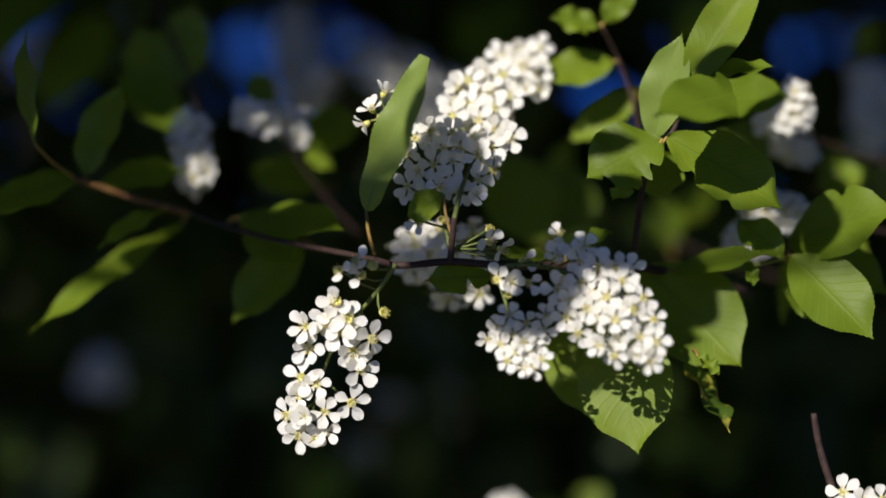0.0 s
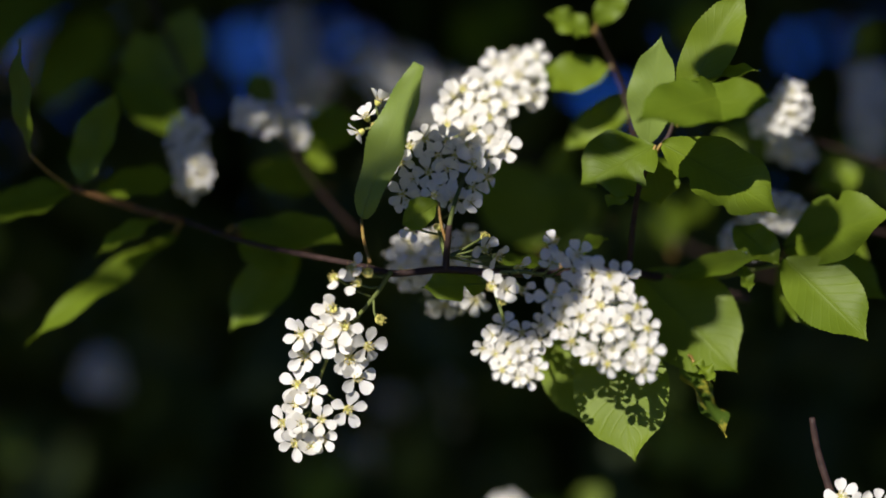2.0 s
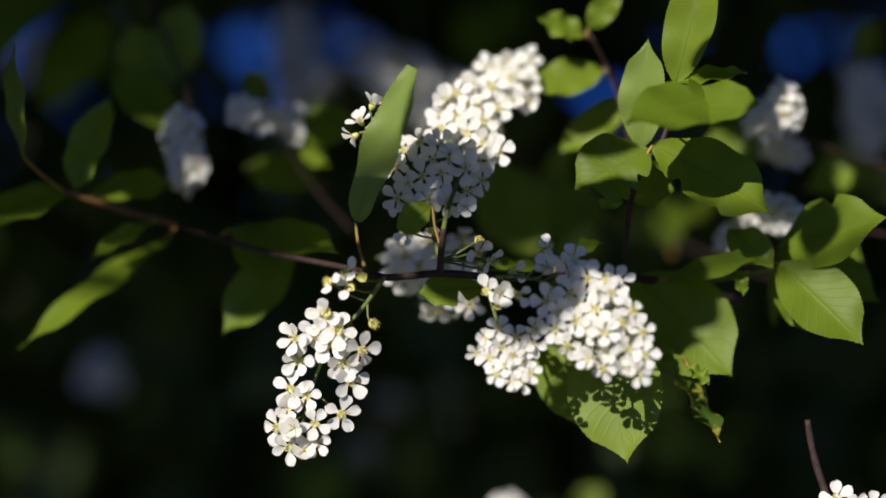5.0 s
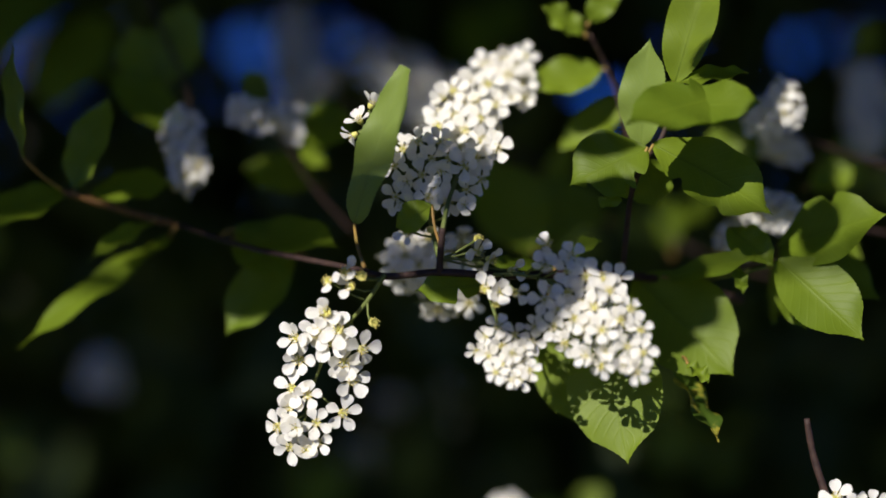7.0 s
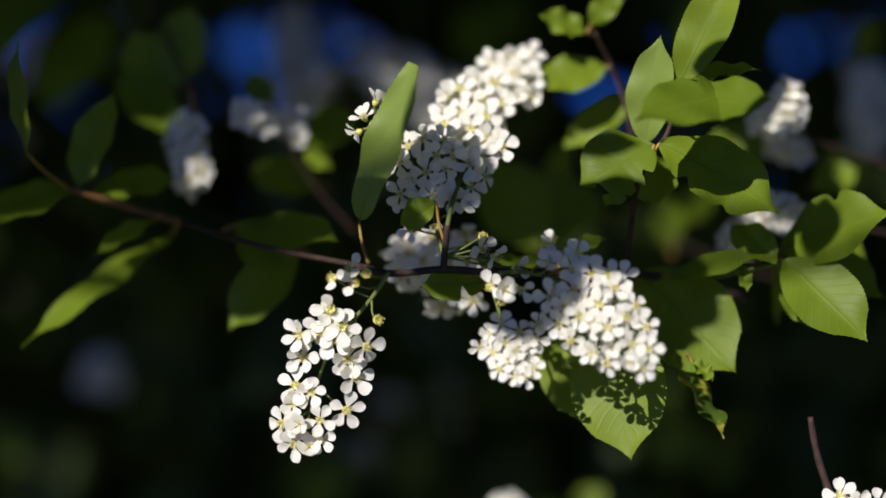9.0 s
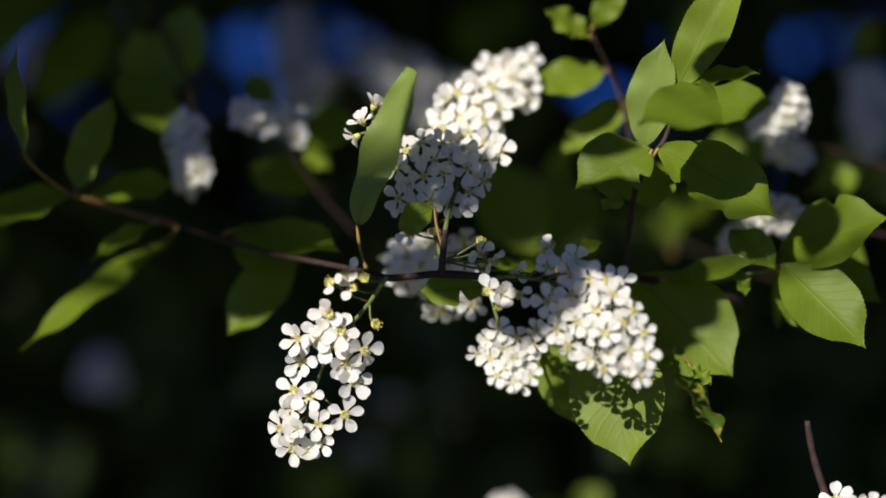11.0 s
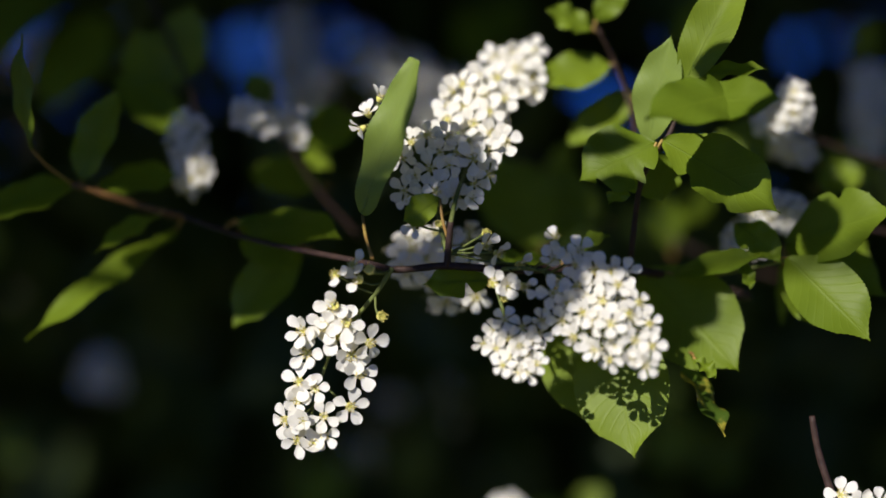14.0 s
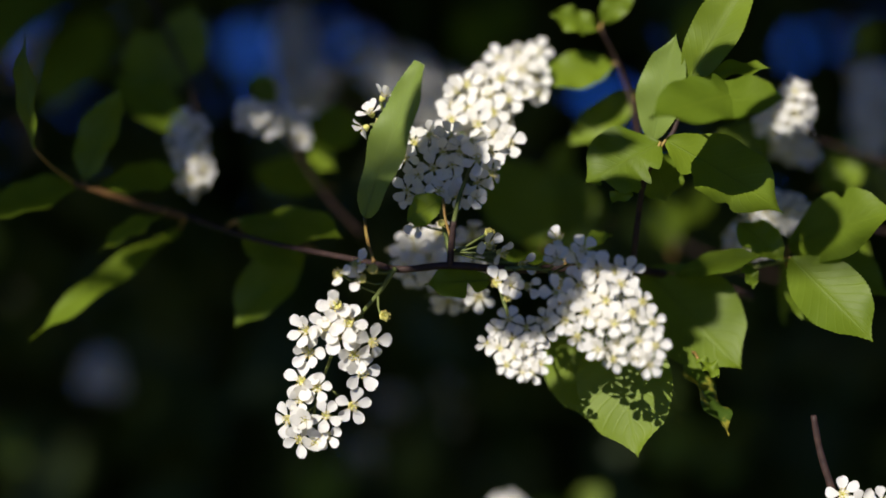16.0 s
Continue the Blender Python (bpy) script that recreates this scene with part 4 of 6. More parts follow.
def motions():
    walk(MOVERS['branch'], [(0.0, pose(0.1326, 0.5000, 1.5899, 0, 0.00, 0)), (0.5, pose(0.1320, 0.5000, 1.5890, 0, -0.07, 0)), (1.0, pose(0.1318, 0.5000, 1.5890, 0, -0.21, 0)), (1.5, pose(0.1312, 0.5000, 1.5888, 0, -0.45, 0)), (2.0, pose(0.1312, 0.5000, 1.5883, 0, -0.32, 0)), (2.5, pose(0.1311, 0.5000, 1.5887, 0, -0.39, 0)), (3.0, pose(0.1296, 0.5000, 1.5871, 0, -0.60, 0)), (3.5, pose(0.1282, 0.5000, 1.5853, 0, -0.91, 0)), (4.0, pose(0.1295, 0.5000, 1.5873, 0, -0.62, 0)), (6.5, pose(0.1293, 0.5000, 1.5869, 0, -0.27, 0)), (7.0, pose(0.1293, 0.5000, 1.5880, 0, -0.55, 0)), (7.5, pose(0.1294, 0.5000, 1.5886, 0, -1.10, 0)), (8.0, pose(0.1301, 0.5000, 1.5885, 0, -0.88, 0)), (8.5, pose(0.1305, 0.5000, 1.5881, 0, -0.56, 0)), (9.0, pose(0.1306, 0.5000, 1.5885, 0, -0.41, 0)), (11.5, pose(0.1299, 0.5000, 1.5869, 0, -0.37, 0)), (12.0, pose(0.1302, 0.5000, 1.5875, 0, -0.61, 0)), (12.5, pose(0.1306, 0.5000, 1.5878, 0, -0.46, 0)), (13.0, pose(0.1310, 0.5000, 1.5888, 0, -0.91, 0)), (13.5, pose(0.1322, 0.5000, 1.5891, 0, 0.05, 0)), (14.0, pose(0.1316, 0.5000, 1.5891, 0, -0.20, 0)), (14.5, pose(0.1319, 0.5000, 1.5888, 0, 0.05, 0)), (15.0, pose(0.1321, 0.5000, 1.5891, 0, -0.44, 0)), (15.5, pose(0.1325, 0.5000, 1.5895, 0, -0.16, 0)), (16.0, pose(0.1325, 0.5000, 1.5892, 0, -0.19, 0))])
    walk(MOVERS['raceme_a'], [(0.0, pose(-0.1468, -0.0050, 0.0055, 0, 0.00, 0)), (0.5, pose(-0.1468, -0.0050, 0.0056, 0, -0.05, 0)), (1.0, pose(-0.1468, -0.0050, 0.0056, 0, -0.11, 0)), (1.5, pose(-0.1468, -0.0050, 0.0056, 0, -0.01, 0)), (2.0, pose(-0.1467, -0.0050, 0.0058, 0, -0.02, 0)), (2.5, pose(-0.1467, -0.0050, 0.0057, 0, -0.14, 0)), (3.0, pose(-0.1467, -0.0050, 0.0058, 0, -0.17, 0)), (3.5, pose(-0.1466, -0.0050, 0.0060, 0, -0.66, 0)), (4.0, pose(-0.1467, -0.0050, 0.0057, 0, -0.05, 0)), (6.5, pose(-0.1468, -0.0050, 0.0057, 0, 0.15, 0)), (7.0, pose(-0.1467, -0.0050, 0.0058, 0, -0.27, 0)), (7.5, pose(-0.1467, -0.0050, 0.0058, 0, -0.64, 0)), (8.0, pose(-0.1467, -0.0050, 0.0057, 0, -0.38, 0)), (8.5, pose(-0.1467, -0.0050, 0.0057, 0, -0.32, 0)), (9.0, pose(-0.1467, -0.0050, 0.0057, 0, -0.12, 0)), (11.5, pose(-0.1467, -0.0050, 0.0058, 0, -0.35, 0)), (12.0, pose(-0.1467, -0.0050, 0.0058, 0, -0.35, 0)), (12.5, pose(-0.1467, -0.0050, 0.0058, 0, -0.23, 0)), (13.0, pose(-0.1466, -0.0050, 0.0058, 0, -0.49, 0)), (13.5, pose(-0.1468, -0.0050, 0.0056, 0, -0.16, 0)), (14.0, pose(-0.1467, -0.0050, 0.0057, 0, -0.47, 0)), (14.5, pose(-0.1468, -0.0050, 0.0055, 0, -0.22, 0)), (15.0, pose(-0.1467, -0.0050, 0.0057, 0, -0.39, 0)), (15.5, pose(-0.1467, -0.0050, 0.0057, 0, -0.19, 0)), (16.0, pose(-0.1467, -0.0050, 0.0057, 0, -0.18, 0))])
    walk(MOVERS['raceme_b'], [(0.0, pose(-0.1292, -0.0040, 0.0191, 0, 0.00, 0)), (0.5, pose(-0.1292, -0.0040, 0.0191, 0, 0.25, 0)), (1.0, pose(-0.1291, -0.0040, 0.0193, 0, -0.17, 0)), (1.5, pose(-0.1292, -0.0040, 0.0190, 0, 0.01, 0)), (2.0, pose(-0.1294, -0.0040, 0.0186, 0, 0.50, 0)), (2.5, pose(-0.1293, -0.0040, 0.0187, 0, -0.20, 0)), (3.0, pose(-0.1293, -0.0040, 0.0189, 0, -0.49, 0)), (3.5, pose(-0.1296, -0.0040, 0.0180, 0, 0.15, 0)), (4.0, pose(-0.1294, -0.0040, 0.0185, 0, -0.13, 0)), (6.5, pose(-0.1294, -0.0040, 0.0184, 0, 0.17, 0)), (7.0, pose(-0.1293, -0.0040, 0.0188, 0, -0.92, 0)), (7.5, pose(-0.1292, -0.0040, 0.0190, 0, -1.37, 0)), (8.0, pose(-0.1293, -0.0040, 0.0187, 0, 0.02, 0)), (8.5, pose(-0.1293, -0.0040, 0.0188, 0, -0.30, 0)), (9.0, pose(-0.1293, -0.0040, 0.0187, 0, -0.18, 0)), (11.5, pose(-0.1294, -0.0040, 0.0186, 0, -0.36, 0)), (12.0, pose(-0.1294, -0.0040, 0.0186, 0, 0.04, 0)), (12.5, pose(-0.1294, -0.0040, 0.0185, 0, 0.38, 0)), (13.0, pose(-0.1294, -0.0040, 0.0186, 0, -0.50, 0)), (13.5, pose(-0.1293, -0.0040, 0.0188, 0, 0.37, 0)), (14.0, pose(-0.1292, -0.0040, 0.0191, 0, -0.74, 0)), (14.5, pose(-0.1292, -0.0040, 0.0191, 0, -0.14, 0)), (15.0, pose(-0.1293, -0.0040, 0.0188, 0, 0.37, 0)), (15.5, pose(-0.1293, -0.0040, 0.0188, 0, 0.08, 0)), (16.0, pose(-0.1293, -0.0040, 0.0189, 0, 0.14, 0))])
    walk(MOVERS['raceme_c'], [(0.0, pose(-0.1136, 0.0000, 0.0051, 0, 0.00, 0)), (0.5, pose(-0.1136, 0.0000, 0.0051, 0, 0.13, 0)), (1.0, pose(-0.1136, 0.0000, 0.0051, 0, 0.19, 0)), (1.5, pose(-0.1136, 0.0000, 0.0051, 0, 0.17, 0)), (2.0, pose(-0.1138, 0.0000, 0.0052, 0, 0.91, 0)), (2.5, pose(-0.1137, 0.0000, 0.0052, 0, 0.58, 0)), (3.0, pose(-0.1137, 0.0000, 0.0052, 0, 0.51, 0)), (3.5, pose(-0.1138, 0.0000, 0.0053, 0, 1.09, 0)), (4.0, pose(-0.1135, 0.0000, 0.0050, 0, 0.64, 0)), (6.5, pose(-0.1137, 0.0000, 0.0052, 0, 0.60, 0)), (7.0, pose(-0.1139, 0.0000, 0.0053, 0, 0.90, 0)), (7.5, pose(-0.1140, 0.0000, 0.0054, 0, 0.23, 0)), (8.0, pose(-0.1136, 0.0000, 0.0051, 0, 0.48, 0)), (8.5, pose(-0.1139, 0.0000, 0.0053, 0, 0.68, 0)), (9.0, pose(-0.1137, 0.0000, 0.0051, 0, 0.37, 0)), (11.5, pose(-0.1137, 0.0000, 0.0052, 0, 0.97, 0)), (12.0, pose(-0.1139, 0.0000, 0.0054, 0, 0.83, 0)), (12.5, pose(-0.1137, 0.0000, 0.0052, 0, 0.76, 0)), (13.0, pose(-0.1137, 0.0000, 0.0052, 0, 0.32, 0)), (13.5, pose(-0.1138, 0.0000, 0.0052, 0, 0.49, 0)), (14.0, pose(-0.1138, 0.0000, 0.0052, 0, 0.39, 0)), (14.5, pose(-0.1138, 0.0000, 0.0052, 0, 0.09, 0)), (15.0, pose(-0.1139, 0.0000, 0.0053, 0, 0.46, 0)), (15.5, pose(-0.1137, 0.0000, 0.0052, 0, 0.31, 0)), (16.0, pose(-0.1137, 0.0000, 0.0052, 0, 0.29, 0))])
    walk(MOVERS['raceme_d'], [(0.0, pose(-0.1162, 0.0000, 0.0034, 0, 0.00, 0)), (0.5, pose(-0.1161, 0.0000, 0.0032, 0, 0.59, 0)), (1.0, pose(-0.1161, 0.0000, 0.0032, 0, 0.81, 0)), (1.5, pose(-0.1161, 0.0000, 0.0031, 0, 0.41, 0)), (2.0, pose(-0.1160, 0.0000, 0.0029, 0, 1.04, 0)), (2.5, pose(-0.1162, 0.0000, 0.0033, 0, 0.57, 0)), (3.0, pose(-0.1160, 0.0000, 0.0029, 0, 1.21, 0)), (3.5, pose(-0.1159, 0.0000, 0.0027, 0, 1.48, 0)), (4.0, pose(-0.1160, 0.0000, 0.0029, 0, 1.07, 0)), (6.5, pose(-0.1160, 0.0000, 0.0029, 0, 0.87, 0)), (7.0, pose(-0.1161, 0.0000, 0.0031, 0, 0.87, 0)), (7.5, pose(-0.1161, 0.0000, 0.0032, 0, 0.51, 0)), (8.0, pose(-0.1161, 0.0000, 0.0030, 0, 0.79, 0)), (8.5, pose(-0.1161, 0.0000, 0.0032, 0, 0.59, 0)), (9.0, pose(-0.1161, 0.0000, 0.0032, 0, 1.31, 0)), (11.5, pose(-0.1160, 0.0000, 0.0027, 0, 1.89, 0)), (12.0, pose(-0.1160, 0.0000, 0.0029, 0, 0.71, 0)), (12.5, pose(-0.1160, 0.0000, 0.0028, 0, 0.54, 0)), (13.0, pose(-0.1161, 0.0000, 0.0031, 0, 0.35, 0)), (13.5, pose(-0.1162, 0.0000, 0.0034, 0, 0.18, 0)), (14.0, pose(-0.1162, 0.0000, 0.0034, 0, 0.96, 0)), (14.5, pose(-0.1162, 0.0000, 0.0033, 0, 0.79, 0)), (15.0, pose(-0.1162, 0.0000, 0.0033, 0, 0.50, 0)), (15.5, pose(-0.1162, 0.0000, 0.0034, 0, -0.03, 0)), (16.0, pose(-0.1161, 0.0000, 0.0033, 0, 0.67, 0))])
    walk(MOVERS['leaf_d'], [(0.0, pose(-0.0786, 0.0191, -0.0110, 0, 0.00, 0)), (0.5, pose(-0.0786, 0.0191, -0.0111, 0, -0.03, 0)), (1.0, pose(-0.0786, 0.0191, -0.0112, 0, 0.21, 0)), (1.5, pose(-0.0786, 0.0191, -0.0112, 0, 0.09, 0)), (2.0, pose(-0.0786, 0.0191, -0.0111, 0, -0.08, 0)), (2.5, pose(-0.0787, 0.0191, -0.0109, 0, 0.20, 0)), (3.0, pose(-0.0786, 0.0191, -0.0111, 0, 0.16, 0)), (3.5, pose(-0.0787, 0.0191, -0.0106, 0, 1.06, 0)), (4.0, pose(-0.0787, 0.0191, -0.0104, 0, 0.69, 0)), (6.5, pose(-0.0786, 0.0191, -0.0110, 0, 0.45, 0)), (7.0, pose(-0.0786, 0.0191, -0.0112, 0, 0.46, 0)), (7.5, pose(-0.0786, 0.0191, -0.0111, 0, 1.00, 0)), (8.0, pose(-0.0788, 0.0191, -0.0104, 0, 1.09, 0)), (8.5, pose(-0.0786, 0.0191, -0.0111, 0, 0.32, 0)), (9.0, pose(-0.0787, 0.0191, -0.0108, 0, 0.57, 0)), (11.5, pose(-0.0786, 0.0191, -0.0112, 0, 0.36, 0)), (12.0, pose(-0.0788, 0.0191, -0.0104, 0, 0.46, 0)), (12.5, pose(-0.0787, 0.0191, -0.0106, 0, 0.64, 0)), (13.0, pose(-0.0787, 0.0191, -0.0108, 0, 0.67, 0)), (13.5, pose(-0.0787, 0.0191, -0.0108, 0, 0.01, 0)), (14.0, pose(-0.0787, 0.0191, -0.0110, 0, 0.37, 0)), (14.5, pose(-0.0788, 0.0191, -0.0104, 0, 0.59, 0)), (15.0, pose(-0.0787, 0.0191, -0.0106, 0, 0.47, 0)), (15.5, pose(-0.0787, 0.0191, -0.0109, 0, 0.05, 0)), (16.0, pose(-0.0787, 0.0191, -0.0109, 0, 0.05, 0))])
    walk(MOVERS['leaf_e'], [(0.0, pose(-0.0674, 0.0360, 0.0044, 0, 0.00, 0)), (0.5, pose(-0.0676, 0.0360, 0.0046, 0, 0.04, 0)), (1.0, pose(-0.0674, 0.0360, 0.0044, 0, 0.04, 0)), (1.5, pose(-0.0672, 0.0360, 0.0042, 0, -0.08, 0)), (2.0, pose(-0.0674, 0.0360, 0.0044, 0, -0.03, 0)), (2.5, pose(-0.0673, 0.0360, 0.0043, 0, 0.03, 0)), (3.0, pose(-0.0670, 0.0360, 0.0040, 0, -0.08, 0)), (3.5, pose(-0.0672, 0.0360, 0.0042, 0, 0.02, 0)), (4.0, pose(-0.0672, 0.0360, 0.0043, 0, -0.17, 0)), (6.5, pose(-0.0672, 0.0360, 0.0042, 0, 0.16, 0)), (7.0, pose(-0.0668, 0.0360, 0.0038, 0, 0.03, 0)), (7.5, pose(-0.0667, 0.0360, 0.0037, 0, 0.65, 0)), (8.0, pose(-0.0672, 0.0360, 0.0042, 0, 0.18, 0)), (8.5, pose(-0.0673, 0.0360, 0.0043, 0, 0.06, 0)), (9.0, pose(-0.0673, 0.0360, 0.0043, 0, 0.07, 0)), (11.5, pose(-0.0674, 0.0360, 0.0044, 0, 0.16, 0)), (12.0, pose(-0.0673, 0.0360, 0.0044, 0, -0.13, 0)), (12.5, pose(-0.0676, 0.0360, 0.0046, 0, -0.32, 0)), (13.0, pose(-0.0674, 0.0360, 0.0044, 0, 0.12, 0)), (13.5, pose(-0.0676, 0.0360, 0.0046, 0, -0.21, 0)), (14.0, pose(-0.0672, 0.0360, 0.0042, 0, 0.25, 0)), (14.5, pose(-0.0673, 0.0360, 0.0043, 0, 0.21, 0)), (15.0, pose(-0.0676, 0.0360, 0.0046, 0, 0.06, 0)), (15.5, pose(-0.0674, 0.0360, 0.0044, 0, -0.06, 0)), (16.0, pose(-0.0674, 0.0360, 0.0044, 0, -0.07, 0))])
    walk(MOVERS['leaf_g'], [(0.0, pose(-0.0236, 0.0180, 0.0081, 0, 0.00, 0)), (0.5, pose(-0.0234, 0.0180, 0.0080, 0, 0.06, 0)), (1.0, pose(-0.0235, 0.0180, 0.0080, 0, 0.18, 0)), (1.5, pose(-0.0241, 0.0180, 0.0087, 0, -0.09, 0)), (2.0, pose(-0.0244, 0.0180, 0.0090, 0, -0.73, 0)), (2.5, pose(-0.0236, 0.0180, 0.0082, 0, -0.31, 0)), (3.0, pose(-0.0240, 0.0180, 0.0086, 0, -0.34, 0)), (3.5, pose(-0.0247, 0.0180, 0.0094, 0, -1.54, 0)), (4.0, pose(-0.0239, 0.0180, 0.0085, 0, -0.41, 0)), (6.5, pose(-0.0245, 0.0180, 0.0091, 0, -2.42, 0)), (7.0, pose(-0.0244, 0.0180, 0.0090, 0, -2.07, 0)), (7.5, pose(-0.0244, 0.0180, 0.0090, 0, 0.52, 0)), (8.0, pose(-0.0241, 0.0180, 0.0087, 0, -1.07, 0)), (8.5, pose(-0.0240, 0.0180, 0.0086, 0, 0.44, 0)), (9.0, pose(-0.0239, 0.0180, 0.0084, 0, -0.90, 0)), (11.5, pose(-0.0236, 0.0180, 0.0082, 0, -0.19, 0)), (12.0, pose(-0.0251, 0.0180, 0.0097, 0, -1.60, 0)), (12.5, pose(-0.0244, 0.0180, 0.0090, 0, -0.69, 0)), (13.0, pose(-0.0241, 0.0180, 0.0087, 0, -0.19, 0)), (13.5, pose(-0.0237, 0.0180, 0.0083, 0, -0.27, 0)), (14.0, pose(-0.0238, 0.0180, 0.0084, 0, -0.19, 0)), (14.5, pose(-0.0236, 0.0180, 0.0082, 0, 0.52, 0)), (15.0, pose(-0.0237, 0.0180, 0.0082, 0, 0.04, 0)), (15.5, pose(-0.0236, 0.0180, 0.0082, 0, -0.27, 0)), (16.0, pose(-0.0236, 0.0180, 0.0082, 0, 0.33, 0))])
    walk(MOVERS['leaf_v'], [(0.0, pose(-0.0562, 0.0270, -0.0213, 0, 0.00, 0)), (0.5, pose(-0.0564, 0.0270, -0.0210, 0, 0.21, 0)), (1.0, pose(-0.0563, 0.0270, -0.0212, 0, 0.17, 0)), (1.5, pose(-0.0562, 0.0270, -0.0212, 0, 0.50, 0)), (2.0, pose(-0.0563, 0.0270, -0.0211, 0, -0.62, 0)), (2.5, pose(-0.0562, 0.0270, -0.0213, 0, 0.24, 0)), (3.0, pose(-0.0562, 0.0270, -0.0213, 0, 1.40, 0)), (3.5, pose(-0.0564, 0.0270, -0.0210, 0, 2.67, 0)), (4.0, pose(-0.0562, 0.0270, -0.0212, 0, 1.27, 0)), (6.5, pose(-0.0563, 0.0270, -0.0212, 0, -0.02, 0)), (7.0, pose(-0.0561, 0.0270, -0.0214, 0, 1.45, 0)), (7.5, pose(-0.0560, 0.0270, -0.0216, 0, 2.56, 0)), (8.0, pose(-0.0562, 0.0270, -0.0212, 0, 1.93, 0)), (8.5, pose(-0.0562, 0.0270, -0.0213, 0, 0.33, 0)), (9.0, pose(-0.0562, 0.0270, -0.0213, 0, 0.27, 0)), (11.5, pose(-0.0564, 0.0270, -0.0210, 0, 0.12, 0)), (12.0, pose(-0.0563, 0.0270, -0.0211, 0, 1.39, 0)), (12.5, pose(-0.0563, 0.0270, -0.0212, 0, 0.99, 0)), (13.0, pose(-0.0563, 0.0270, -0.0212, 0, 2.26, 0)), (13.5, pose(-0.0563, 0.0270, -0.0211, 0, 0.59, 0)), (14.0, pose(-0.0562, 0.0270, -0.0213, 0, 1.30, 0)), (14.5, pose(-0.0562, 0.0270, -0.0213, 0, 0.73, 0)), (15.0, pose(-0.0563, 0.0270, -0.0212, 0, 0.78, 0)), (15.5, pose(-0.0563, 0.0270, -0.0211, 0, 0.49, 0)), (16.0, pose(-0.0563, 0.0270, -0.0211, 0, 0.47, 0))])
    walk(MOVERS['leaf_x'], [(0.0, pose(-0.0582, 0.0300, 0.0030, 0, 0.00, 0)), (0.5, pose(-0.0580, 0.0300, 0.0030, 0, -0.30, 0)), (1.0, pose(-0.0578, 0.0300, 0.0031, 0, -0.38, 0)), (1.5, pose(-0.0579, 0.0300, 0.0031, 0, -0.74, 0)), (2.0, pose(-0.0576, 0.0300, 0.0031, 0, -1.67, 0)), (2.5, pose(-0.0576, 0.0300, 0.0031, 0, -0.75, 0)), (3.0, pose(-0.0573, 0.0300, 0.0031, 0, -1.16, 0)), (3.5, pose(-0.0572, 0.0300, 0.0031, 0, -3.34, 0)), (4.0, pose(-0.0571, 0.0300, 0.0032, 0, -2.39, 0)), (6.5, pose(-0.0572, 0.0300, 0.0032, 0, -3.34, 0)), (7.0, pose(-0.0569, 0.0300, 0.0032, 0, -1.85, 0)), (7.5, pose(-0.0571, 0.0300, 0.0032, 0, -0.68, 0)), (8.0, pose(-0.0574, 0.0300, 0.0031, 0, -2.02, 0)), (8.5, pose(-0.0577, 0.0300, 0.0031, 0, -0.63, 0)), (9.0, pose(-0.0575, 0.0300, 0.0031, 0, -1.88, 0)), (11.5, pose(-0.0576, 0.0300, 0.0031, 0, -1.32, 0)), (12.0, pose(-0.0576, 0.0300, 0.0031, 0, -1.53, 0)), (12.5, pose(-0.0575, 0.0300, 0.0031, 0, -1.70, 0)), (13.0, pose(-0.0577, 0.0300, 0.0031, 0, -0.73, 0)), (13.5, pose(-0.0582, 0.0300, 0.0030, 0, -0.62, 0)), (14.0, pose(-0.0576, 0.0300, 0.0031, 0, -0.16, 0)), (14.5, pose(-0.0577, 0.0300, 0.0031, 0, -0.02, 0)), (15.0, pose(-0.0578, 0.0300, 0.0031, 0, -0.65, 0)), (15.5, pose(-0.0580, 0.0300, 0.0030, 0, -0.03, 0)), (16.0, pose(-0.0580, 0.0300, 0.0030, 0, -0.61, 0))])
